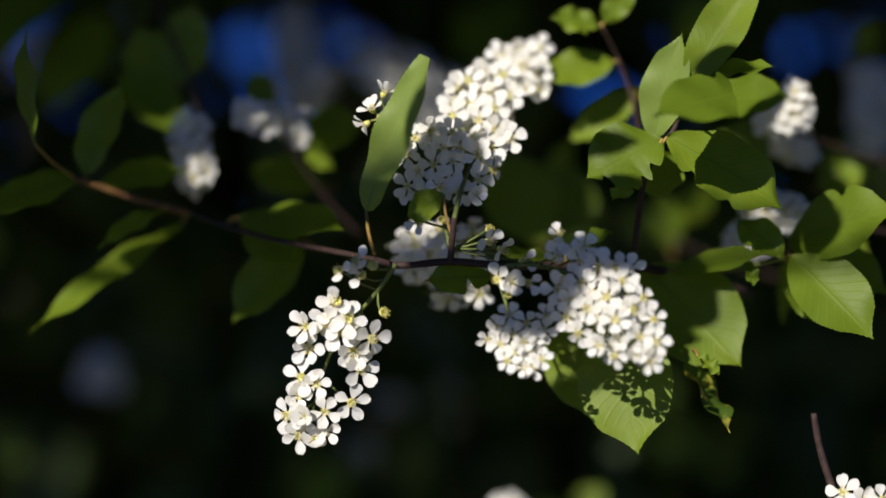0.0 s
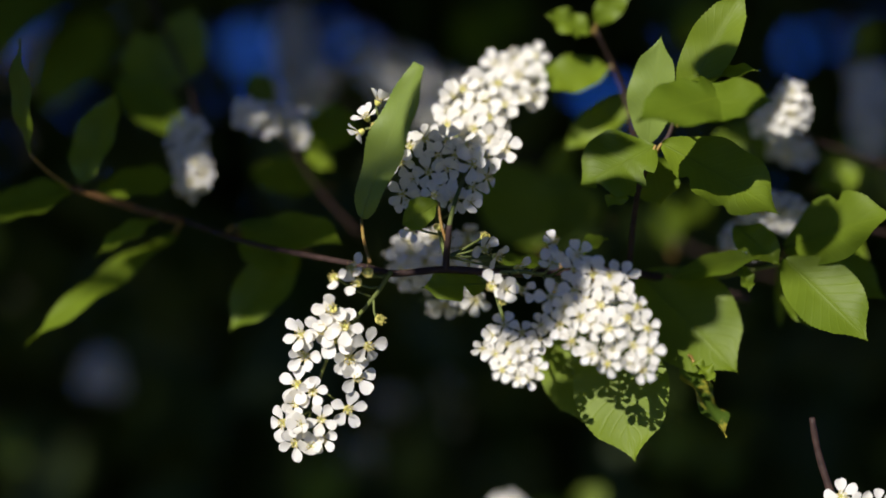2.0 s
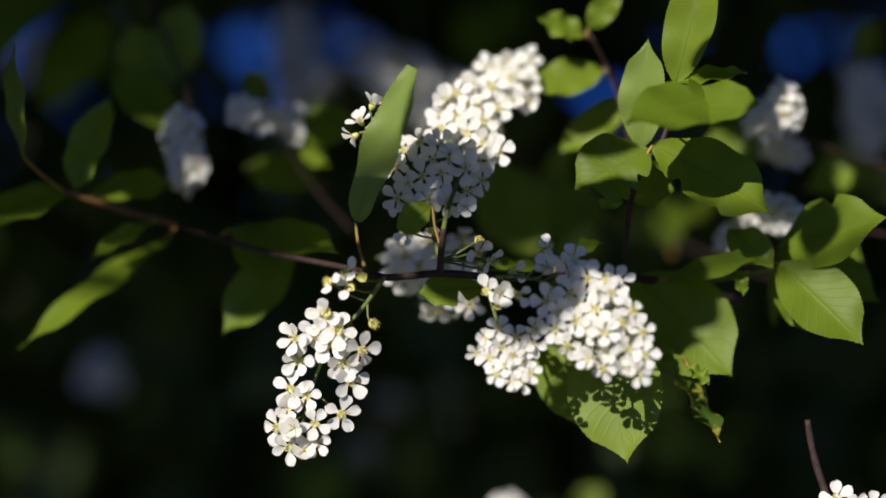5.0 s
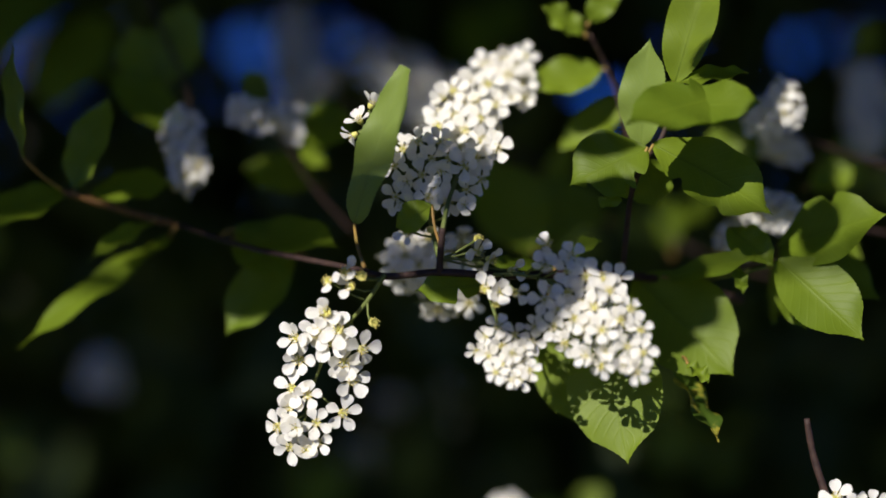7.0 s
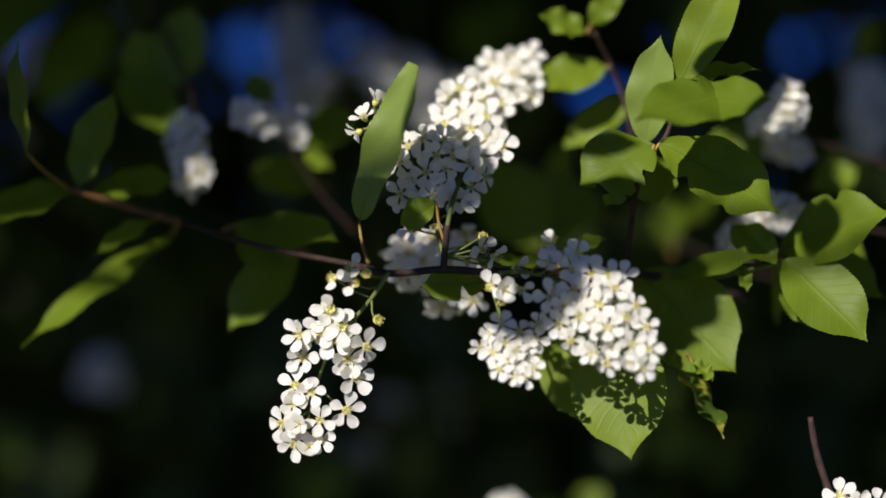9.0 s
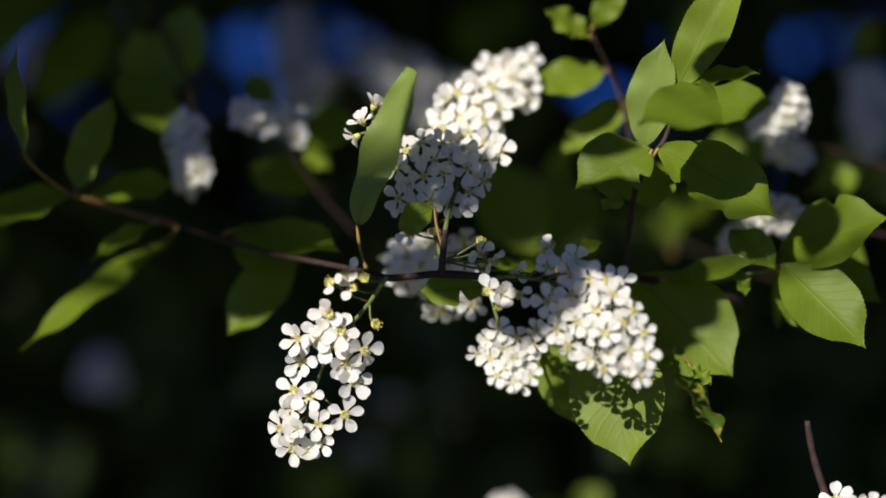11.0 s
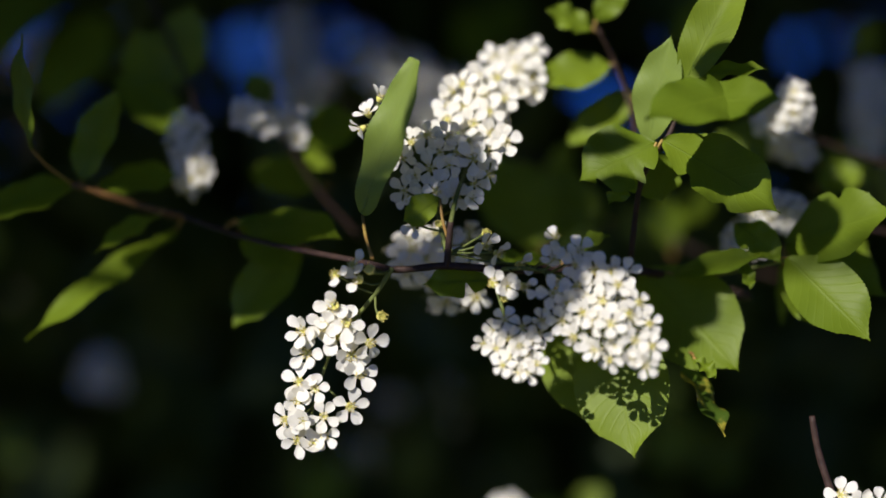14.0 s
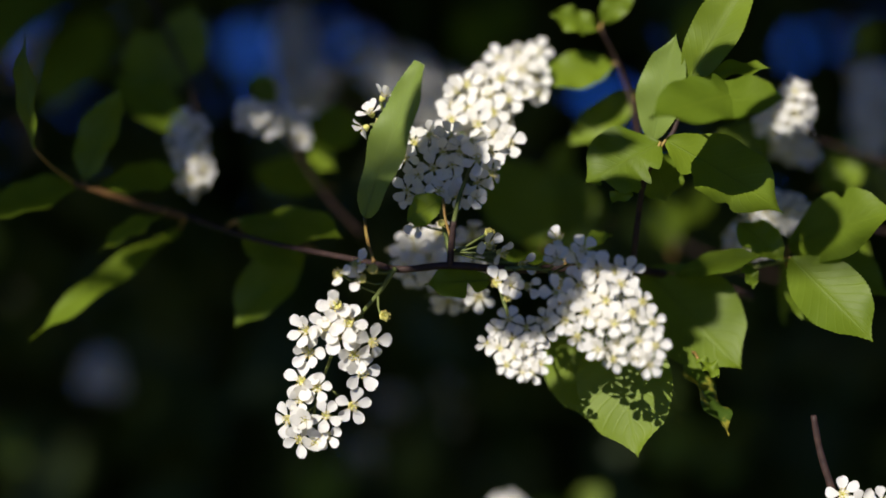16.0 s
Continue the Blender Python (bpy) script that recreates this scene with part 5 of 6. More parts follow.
    walk(MOVERS['leaf_y'], [(0.0, pose(-0.1182, 0.0030, 0.0017, 0, 0.00, 0)), (0.5, pose(-0.1181, 0.0030, 0.0017, 0, -0.41, 0)), (1.0, pose(-0.1181, 0.0030, 0.0017, 0, -0.11, 0)), (1.5, pose(-0.1181, 0.0030, 0.0017, 0, -0.50, 0)), (2.0, pose(-0.1178, 0.0030, 0.0018, 0, 0.54, 0)), (2.5, pose(-0.1179, 0.0030, 0.0018, 0, 1.06, 0)), (3.0, pose(-0.1180, 0.0030, 0.0017, 0, -0.71, 0)), (3.5, pose(-0.1179, 0.0030, 0.0018, 0, 1.74, 0)), (4.0, pose(-0.1178, 0.0030, 0.0018, 0, -1.28, 0)), (6.5, pose(-0.1177, 0.0030, 0.0018, 0, -0.16, 0)), (7.0, pose(-0.1177, 0.0030, 0.0019, 0, 0.25, 0)), (7.5, pose(-0.1176, 0.0030, 0.0019, 0, 0.56, 0)), (8.0, pose(-0.1177, 0.0030, 0.0018, 0, 0.36, 0)), (8.5, pose(-0.1179, 0.0030, 0.0018, 0, 0.02, 0)), (9.0, pose(-0.1179, 0.0030, 0.0018, 0, 1.03, 0)), (11.5, pose(-0.1178, 0.0030, 0.0018, 0, 0.01, 0)), (12.0, pose(-0.1178, 0.0030, 0.0018, 0, -0.45, 0)), (12.5, pose(-0.1181, 0.0030, 0.0017, 0, -0.78, 0)), (13.0, pose(-0.1179, 0.0030, 0.0018, 0, 0.50, 0)), (13.5, pose(-0.1180, 0.0030, 0.0017, 0, -1.24, 0)), (14.0, pose(-0.1177, 0.0030, 0.0018, 0, 0.07, 0)), (14.5, pose(-0.1180, 0.0030, 0.0017, 0, -0.64, 0)), (15.0, pose(-0.1179, 0.0030, 0.0018, 0, 0.84, 0)), (15.5, pose(-0.1181, 0.0030, 0.0017, 0, -0.27, 0)), (16.0, pose(-0.1181, 0.0030, 0.0017, 0, 0.04, 0))])
    walk(MOVERS['leaf_r'], [(0.0, pose(-0.0658, 0.0040, 0.0437, 0, 0.00, 0)), (0.5, pose(-0.0659, 0.0040, 0.0437, 0, -0.12, 0)), (1.0, pose(-0.0661, 0.0040, 0.0436, 0, 0.53, 0)), (1.5, pose(-0.0663, 0.0040, 0.0436, 0, 0.84, 0)), (2.0, pose(-0.0662, 0.0040, 0.0436, 0, -0.57, 0)), (2.5, pose(-0.0661, 0.0040, 0.0436, 0, -0.02, 0)), (3.0, pose(-0.0667, 0.0040, 0.0436, 0, 2.17, 0)), (3.5, pose(-0.0664, 0.0040, 0.0436, 0, 0.23, 0)), (4.0, pose(-0.0664, 0.0040, 0.0436, 0, -0.16, 0)), (6.5, pose(-0.0660, 0.0040, 0.0436, 0, -0.81, 0)), (7.0, pose(-0.0666, 0.0040, 0.0436, 0, 2.25, 0)), (7.5, pose(-0.0672, 0.0040, 0.0435, 0, 3.15, 0)), (8.0, pose(-0.0665, 0.0040, 0.0436, 0, 0.76, 0)), (8.5, pose(-0.0664, 0.0040, 0.0436, 0, 0.29, 0)), (9.0, pose(-0.0659, 0.0040, 0.0437, 0, -0.93, 0)), (11.5, pose(-0.0661, 0.0040, 0.0436, 0, 1.42, 0)), (12.0, pose(-0.0663, 0.0040, 0.0436, 0, -0.76, 0)), (12.5, pose(-0.0661, 0.0040, 0.0436, 0, -0.18, 0)), (13.0, pose(-0.0666, 0.0040, 0.0436, 0, 0.66, 0)), (13.5, pose(-0.0656, 0.0040, 0.0437, 0, -0.21, 0)), (14.0, pose(-0.0664, 0.0040, 0.0436, 0, 1.19, 0)), (14.5, pose(-0.0658, 0.0040, 0.0437, 0, 0.89, 0)), (15.0, pose(-0.0660, 0.0040, 0.0436, 0, -0.92, 0)), (15.5, pose(-0.0661, 0.0040, 0.0436, 0, -0.21, 0)), (16.0, pose(-0.0661, 0.0040, 0.0436, 0, -0.94, 0))])
    walk(MOVERS['leaf_w'], [(0.0, pose(-0.0679, 0.0100, 0.0437, 0, 0.00, 0)), (0.5, pose(-0.0679, 0.0100, 0.0442, 0, 0.29, 0)), (1.0, pose(-0.0679, 0.0100, 0.0439, 0, -3.75, 0)), (1.5, pose(-0.0679, 0.0100, 0.0440, 0, -7.42, 0)), (2.0, pose(-0.0679, 0.0100, 0.0441, 0, -7.86, 0)), (2.5, pose(-0.0679, 0.0100, 0.0441, 0, -4.90, 0)), (3.0, pose(-0.0679, 0.0100, 0.0440, 0, -9.43, 0)), (3.5, pose(-0.0678, 0.0100, 0.0449, 0, -9.18, 0)), (4.0, pose(-0.0679, 0.0100, 0.0442, 0, -11.85, 0)), (6.5, pose(-0.0679, 0.0100, 0.0445, 0, -10.48, 0)), (7.0, pose(-0.0679, 0.0100, 0.0438, 0, -10.08, 0)), (7.5, pose(-0.0679, 0.0100, 0.0439, 0, -9.60, 0)), (8.0, pose(-0.0679, 0.0100, 0.0444, 0, -5.57, 0)), (8.5, pose(-0.0679, 0.0100, 0.0442, 0, -9.29, 0)), (9.0, pose(-0.0679, 0.0100, 0.0443, 0, -6.81, 0)), (11.5, pose(-0.0678, 0.0100, 0.0447, 0, -4.06, 0)), (12.0, pose(-0.0679, 0.0100, 0.0444, 0, -4.54, 0)), (12.5, pose(-0.0679, 0.0100, 0.0443, 0, -5.48, 0)), (13.0, pose(-0.0679, 0.0100, 0.0441, 0, -5.69, 0)), (13.5, pose(-0.0679, 0.0100, 0.0438, 0, -4.19, 0)), (14.0, pose(-0.0679, 0.0100, 0.0438, 0, -3.46, 0)), (14.5, pose(-0.0679, 0.0100, 0.0440, 0, -2.21, 0)), (15.0, pose(-0.0679, 0.0100, 0.0439, 0, -2.67, 0)), (15.5, pose(-0.0679, 0.0100, 0.0440, 0, -1.95, 0)), (16.0, pose(-0.0679, 0.0100, 0.0440, 0, -2.47, 0))])
    walk(MOVERS['leaf_q'], [(0.0, pose(-0.0585, 0.0020, 0.0597, 0, 0.00, 0)), (0.5, pose(-0.0585, 0.0020, 0.0598, 0, -0.26, 0)), (1.0, pose(-0.0585, 0.0020, 0.0605, 0, -6.34, 0)), (1.5, pose(-0.0585, 0.0020, 0.0616, 0, -11.47, 0)), (2.0, pose(-0.0584, 0.0020, 0.0556, 0, -4.20, 0)), (2.5, pose(-0.0585, 0.0020, 0.0608, 0, -8.78, 0)), (3.0, pose(-0.0585, 0.0020, 0.0625, 0, -11.50, 0)), (3.5, pose(-0.0585, 0.0020, 0.0628, 0, -16.24, 0)), (4.0, pose(-0.0586, 0.0020, 0.0633, 0, -16.74, 0)), (6.5, pose(-0.0585, 0.0020, 0.0625, 0, -18.76, 0)), (7.0, pose(-0.0585, 0.0020, 0.0625, 0, -15.37, 0)), (7.5, pose(-0.0585, 0.0020, 0.0620, 0, -18.16, 0)), (8.0, pose(-0.0585, 0.0020, 0.0621, 0, -5.38, 0)), (8.5, pose(-0.0585, 0.0020, 0.0627, 0, -12.15, 0)), (9.0, pose(-0.0585, 0.0020, 0.0618, 0, -5.69, 0)), (11.5, pose(-0.0585, 0.0020, 0.0621, 0, -4.36, 0)), (12.0, pose(-0.0585, 0.0020, 0.0620, 0, -5.05, 0)), (12.5, pose(-0.0585, 0.0020, 0.0620, 0, -6.56, 0)), (13.0, pose(-0.0585, 0.0020, 0.0615, 0, -7.64, 0)), (13.5, pose(-0.0585, 0.0020, 0.0610, 0, -4.26, 0)), (14.0, pose(-0.0585, 0.0020, 0.0607, 0, -4.93, 0)), (14.5, pose(-0.0585, 0.0020, 0.0603, 0, -3.20, 0)), (15.0, pose(-0.0585, 0.0020, 0.0607, 0, -2.59, 0)), (15.5, pose(-0.0585, 0.0020, 0.0605, 0, -2.65, 0)), (16.0, pose(-0.0585, 0.0020, 0.0606, 0, -2.41, 0))])
    walk(MOVERS['leaf_f'], [(0.0, pose(-0.1558, -0.0020, 0.0215, 0, -0.00, 0)), (0.5, pose(-0.1558, -0.0020, 0.0214, 0, -0.40, 0)), (1.0, pose(-0.1557, -0.0020, 0.0216, 0, 0.02, 0)), (1.5, pose(-0.1558, -0.0020, 0.0212, 0, -0.43, 0)), (2.0, pose(-0.1557, -0.0020, 0.0215, 0, -0.09, 0)), (2.5, pose(-0.1558, -0.0020, 0.0213, 0, -0.81, 0)), (3.0, pose(-0.1558, -0.0020, 0.0214, 0, -1.93, 0)), (3.5, pose(-0.1558, -0.0020, 0.0214, 0, -0.68, 0)), (4.0, pose(-0.1556, -0.0020, 0.0218, 0, -0.34, 0)), (6.5, pose(-0.1558, -0.0020, 0.0214, 0, -1.05, 0)), (7.0, pose(-0.1559, -0.0020, 0.0210, 0, -2.15, 0)), (7.5, pose(-0.1559, -0.0020, 0.0211, 0, -1.93, 0)), (8.0, pose(-0.1560, -0.0020, 0.0208, 0, -1.60, 0)), (8.5, pose(-0.1555, -0.0020, 0.0222, 0, -1.18, 0)), (9.0, pose(-0.1558, -0.0020, 0.0213, 0, -1.09, 0)), (11.5, pose(-0.1558, -0.0020, 0.0212, 0, -0.93, 0)), (12.0, pose(-0.1558, -0.0020, 0.0212, 0, -1.94, 0)), (12.5, pose(-0.1557, -0.0020, 0.0216, 0, -0.89, 0)), (13.0, pose(-0.1557, -0.0020, 0.0216, 0, -1.38, 0)), (13.5, pose(-0.1558, -0.0020, 0.0214, 0, -0.12, 0)), (14.0, pose(-0.1558, -0.0020, 0.0214, 0, -2.16, 0)), (14.5, pose(-0.1559, -0.0020, 0.0211, 0, -1.32, 0)), (15.0, pose(-0.1560, -0.0020, 0.0207, 0, -1.09, 0)), (15.5, pose(-0.1560, -0.0020, 0.0209, 0, -1.43, 0)), (16.0, pose(-0.1561, -0.0020, 0.0205, 0, -1.16, 0))])
    walk(MOVERS['leaf_l'], [(0.0, pose(-0.2245, 0.0824, 0.0191, 0, 0.00, 0)), (0.5, pose(-0.2252, 0.0824, 0.0185, 0, -0.71, 0)), (1.0, pose(-0.2253, 0.0824, 0.0185, 0, -0.80, 0)), (1.5, pose(-0.2256, 0.0824, 0.0184, 0, -0.64, 0)), (2.0, pose(-0.2254, 0.0824, 0.0185, 0, -0.88, 0)), (2.5, pose(-0.2253, 0.0824, 0.0185, 0, -0.38, 0)), (3.0, pose(-0.2256, 0.0824, 0.0183, 0, -1.22, 0)), (3.5, pose(-0.2265, 0.0824, 0.0178, 0, -2.97, 0)), (4.0, pose(-0.2258, 0.0824, 0.0182, 0, -0.20, 0)), (6.5, pose(-0.2262, 0.0824, 0.0179, 0, -1.46, 0)), (7.0, pose(-0.2253, 0.0824, 0.0185, 0, -0.26, 0)), (7.5, pose(-0.2256, 0.0824, 0.0183, 0, -0.67, 0)), (8.0, pose(-0.2257, 0.0824, 0.0183, 0, -1.69, 0)), (8.5, pose(-0.2256, 0.0824, 0.0184, 0, -0.86, 0)), (9.0, pose(-0.2258, 0.0824, 0.0182, 0, -0.64, 0)), (11.5, pose(-0.2257, 0.0824, 0.0183, 0, -1.27, 0)), (12.0, pose(-0.2257, 0.0824, 0.0183, 0, -1.66, 0)), (12.5, pose(-0.2250, 0.0824, 0.0187, 0, -0.35, 0)), (13.0, pose(-0.2257, 0.0824, 0.0183, 0, -2.36, 0)), (13.5, pose(-0.2252, 0.0824, 0.0187, 0, 0.18, 0)), (14.0, pose(-0.2252, 0.0824, 0.0185, 0, -0.34, 0)), (14.5, pose(-0.2249, 0.0824, 0.0188, 0, 0.09, 0)), (15.0, pose(-0.2252, 0.0824, 0.0185, 0, -1.34, 0)), (15.5, pose(-0.2250, 0.0824, 0.0187, 0, -0.87, 0)), (16.0, pose(-0.2252, 0.0824, 0.0187, 0, -1.01, 0))])
    walk(MOVERS['leaf_n'], [(0.0, pose(-0.2012, 0.0590, 0.0208, 0, 0.00, 0)), (0.5, pose(-0.2002, 0.0590, 0.0206, 0, 0.78, 0)), (1.0, pose(-0.2007, 0.0590, 0.0208, 0, 1.61, 0)), (1.5, pose(-0.2002, 0.0590, 0.0206, 0, 1.77, 0)), (2.0, pose(-0.1997, 0.0590, 0.0206, 0, 2.90, 0)), (2.5, pose(-0.2011, 0.0590, 0.0208, 0, 1.04, 0)), (3.0, pose(-0.1992, 0.0590, 0.0206, 0, 3.47, 0)), (3.5, pose(-0.1977, 0.0590, 0.0205, 0, 6.18, 0)), (4.0, pose(-0.1997, 0.0590, 0.0206, 0, 5.38, 0)), (6.5, pose(-0.1992, 0.0590, 0.0206, 0, 5.01, 0)), (7.0, pose(-0.1994, 0.0590, 0.0206, 0, 3.07, 0)), (7.5, pose(-0.1998, 0.0590, 0.0206, 0, 3.80, 0)), (8.0, pose(-0.1994, 0.0590, 0.0206, 0, 4.14, 0)), (8.5, pose(-0.1999, 0.0590, 0.0206, 0, 3.31, 0)), (9.0, pose(-0.2005, 0.0590, 0.0208, 0, 1.90, 0)), (11.5, pose(-0.1993, 0.0590, 0.0206, 0, 4.88, 0)), (12.0, pose(-0.1989, 0.0590, 0.0205, 0, 5.14, 0)), (12.5, pose(-0.1986, 0.0590, 0.0205, 0, 4.07, 0)), (13.0, pose(-0.2003, 0.0590, 0.0208, 0, 4.29, 0)), (13.5, pose(-0.1997, 0.0590, 0.0206, 0, 2.98, 0)), (14.0, pose(-0.2005, 0.0590, 0.0208, 0, 2.25, 0)), (14.5, pose(-0.1997, 0.0590, 0.0206, 0, 2.79, 0)), (15.0, pose(-0.2012, 0.0590, 0.0208, 0, 2.98, 0)), (15.5, pose(-0.1998, 0.0590, 0.0206, 0, 0.57, 0)), (16.0, pose(-0.2012, 0.0590, 0.0208, 0, 2.16, 0))])
    walk(MOVERS['leaf_m'], [(0.0, pose(-0.1807, 0.0649, 0.0122, 0, -0.00, 0)), (0.5, pose(-0.1809, 0.0649, 0.0119, 0, -0.73, 0)), (1.0, pose(-0.1806, 0.0649, 0.0122, 0, -0.71, 0)), (1.5, pose(-0.1807, 0.0649, 0.0121, 0, -1.07, 0)), (2.0, pose(-0.1806, 0.0649, 0.0123, 0, -0.66, 0)), (2.5, pose(-0.1806, 0.0649, 0.0122, 0, -0.99, 0)), (3.0, pose(-0.1805, 0.0649, 0.0123, 0, -1.21, 0)), (3.5, pose(-0.1801, 0.0649, 0.0128, 0, -1.66, 0)), (4.0, pose(-0.1806, 0.0649, 0.0123, 0, 0.60, 0)), (6.5, pose(-0.1807, 0.0649, 0.0121, 0, 0.12, 0)), (7.0, pose(-0.1805, 0.0649, 0.0123, 0, -1.39, 0)), (7.5, pose(-0.1805, 0.0649, 0.0124, 0, -1.76, 0)), (8.0, pose(-0.1810, 0.0649, 0.0119, 0, -2.09, 0)), (8.5, pose(-0.1807, 0.0649, 0.0122, 0, -1.26, 0)), (9.0, pose(-0.1805, 0.0649, 0.0124, 0, -0.60, 0)), (11.5, pose(-0.1805, 0.0649, 0.0123, 0, -1.68, 0)), (12.0, pose(-0.1801, 0.0649, 0.0128, 0, -0.59, 0)), (12.5, pose(-0.1804, 0.0649, 0.0124, 0, -0.09, 0)), (13.0, pose(-0.1805, 0.0649, 0.0124, 0, -0.50, 0)), (13.5, pose(-0.1804, 0.0649, 0.0124, 0, -0.46, 0)), (14.0, pose(-0.1805, 0.0649, 0.0123, 0, -1.39, 0)), (14.5, pose(-0.1806, 0.0649, 0.0122, 0, -1.09, 0)), (15.0, pose(-0.1809, 0.0649, 0.0121, 0, -2.02, 0)), (15.5, pose(-0.1807, 0.0649, 0.0122, 0, -1.58, 0)), (16.0, pose(-0.1805, 0.0649, 0.0123, 0, -1.14, 0))])
    walk(MOVERS['leaf_s'], [(0.0, pose(-0.0644, 0.0040, 0.0442, 0, 0.00, 0)), (0.5, pose(-0.0645, 0.0040, 0.0442, 0, 0.24, 0)), (1.0, pose(-0.0651, 0.0040, 0.0446, 0, -0.17, 0)), (1.5, pose(-0.0653, 0.0040, 0.0447, 0, -0.56, 0)), (2.0, pose(-0.0644, 0.0040, 0.0442, 0, -0.79, 0)), (2.5, pose(-0.0651, 0.0040, 0.0446, 0, -0.84, 0)), (3.0, pose(-0.0650, 0.0040, 0.0445, 0, -1.64, 0)), (3.5, pose(-0.0648, 0.0040, 0.0444, 0, -2.45, 0)), (4.0, pose(-0.0653, 0.0040, 0.0447, 0, -1.88, 0)), (6.5, pose(-0.0654, 0.0040, 0.0447, 0, -1.64, 0)), (7.0, pose(-0.0648, 0.0040, 0.0444, 0, -1.10, 0)), (7.5, pose(-0.0655, 0.0040, 0.0448, 0, -0.89, 0)), (8.0, pose(-0.0647, 0.0040, 0.0444, 0, -1.11, 0)), (8.5, pose(-0.0652, 0.0040, 0.0446, 0, -0.99, 0)), (9.0, pose(-0.0643, 0.0040, 0.0442, 0, -1.01, 0)), (11.5, pose(-0.0641, 0.0040, 0.0440, 0, -1.60, 0)), (12.0, pose(-0.0645, 0.0040, 0.0442, 0, -1.41, 0)), (12.5, pose(-0.0645, 0.0040, 0.0443, 0, -1.56, 0)), (13.0, pose(-0.0651, 0.0040, 0.0446, 0, -1.12, 0)), (13.5, pose(-0.0643, 0.0040, 0.0441, 0, -0.09, 0)), (14.0, pose(-0.0646, 0.0040, 0.0443, 0, 0.03, 0)), (14.5, pose(-0.0645, 0.0040, 0.0442, 0, -0.06, 0)), (15.0, pose(-0.0643, 0.0040, 0.0441, 0, -0.14, 0)), (15.5, pose(-0.0641, 0.0040, 0.0440, 0, 0.56, 0)), (16.0, pose(-0.0645, 0.0040, 0.0442, 0, 0.07, 0))])
    walk(MOVERS['leaf_t'], [(0.0, pose(-0.0378, -0.0080, 0.0577, 0, 0.00, 0)), (0.5, pose(-0.0376, -0.0080, 0.0581, 0, 0.00, 0)), (1.0, pose(-0.0393, -0.0080, 0.0580, 0, 0.00, 0)), (1.5, pose(-0.0407, -0.0080, 0.0583, 0, 0.00, 0)), (2.0, pose(-0.0409, -0.0080, 0.0584, 0, 0.00, 0)), (2.5, pose(-0.0397, -0.0080, 0.0583, 0, 0.00, 0)), (3.0, pose(-0.0415, -0.0080, 0.0584, 0, 0.00, 0)), (3.5, pose(-0.0414, -0.0080, 0.0592, 0, 0.00, 0)), (4.0, pose(-0.0425, -0.0080, 0.0587, 0, 0.00, 0)), (6.5, pose(-0.0419, -0.0080, 0.0589, 0, 0.00, 0)), (7.0, pose(-0.0418, -0.0080, 0.0582, 0, 0.00, 0)), (7.5, pose(-0.0416, -0.0080, 0.0582, 0, 0.00, 0)), (8.0, pose(-0.0399, -0.0080, 0.0586, 0, 0.00, 0)), (8.5, pose(-0.0415, -0.0080, 0.0586, 0, 0.00, 0)), (9.0, pose(-0.0405, -0.0080, 0.0585, 0, 0.00, 0)), (11.5, pose(-0.0393, -0.0080, 0.0588, 0, 0.00, 0)), (12.0, pose(-0.0395, -0.0080, 0.0585, 0, 0.00, 0)), (12.5, pose(-0.0399, -0.0080, 0.0585, 0, 0.00, 0)), (13.0, pose(-0.0400, -0.0080, 0.0583, 0, 0.00, 0)), (13.5, pose(-0.0395, -0.0080, 0.0579, 0, 0.00, 0)), (14.0, pose(-0.0392, -0.0080, 0.0579, 0, 0.00, 0)), (14.5, pose(-0.0386, -0.0080, 0.0580, 0, 0.00, 0)), (15.0, pose(-0.0388, -0.0080, 0.0580, 0, 0.00, 0)), (15.5, pose(-0.0385, -0.0080, 0.0580, 0, 0.00, 0)), (16.0, pose(-0.0387, -0.0080, 0.0581, 0, 0.00, 0))])
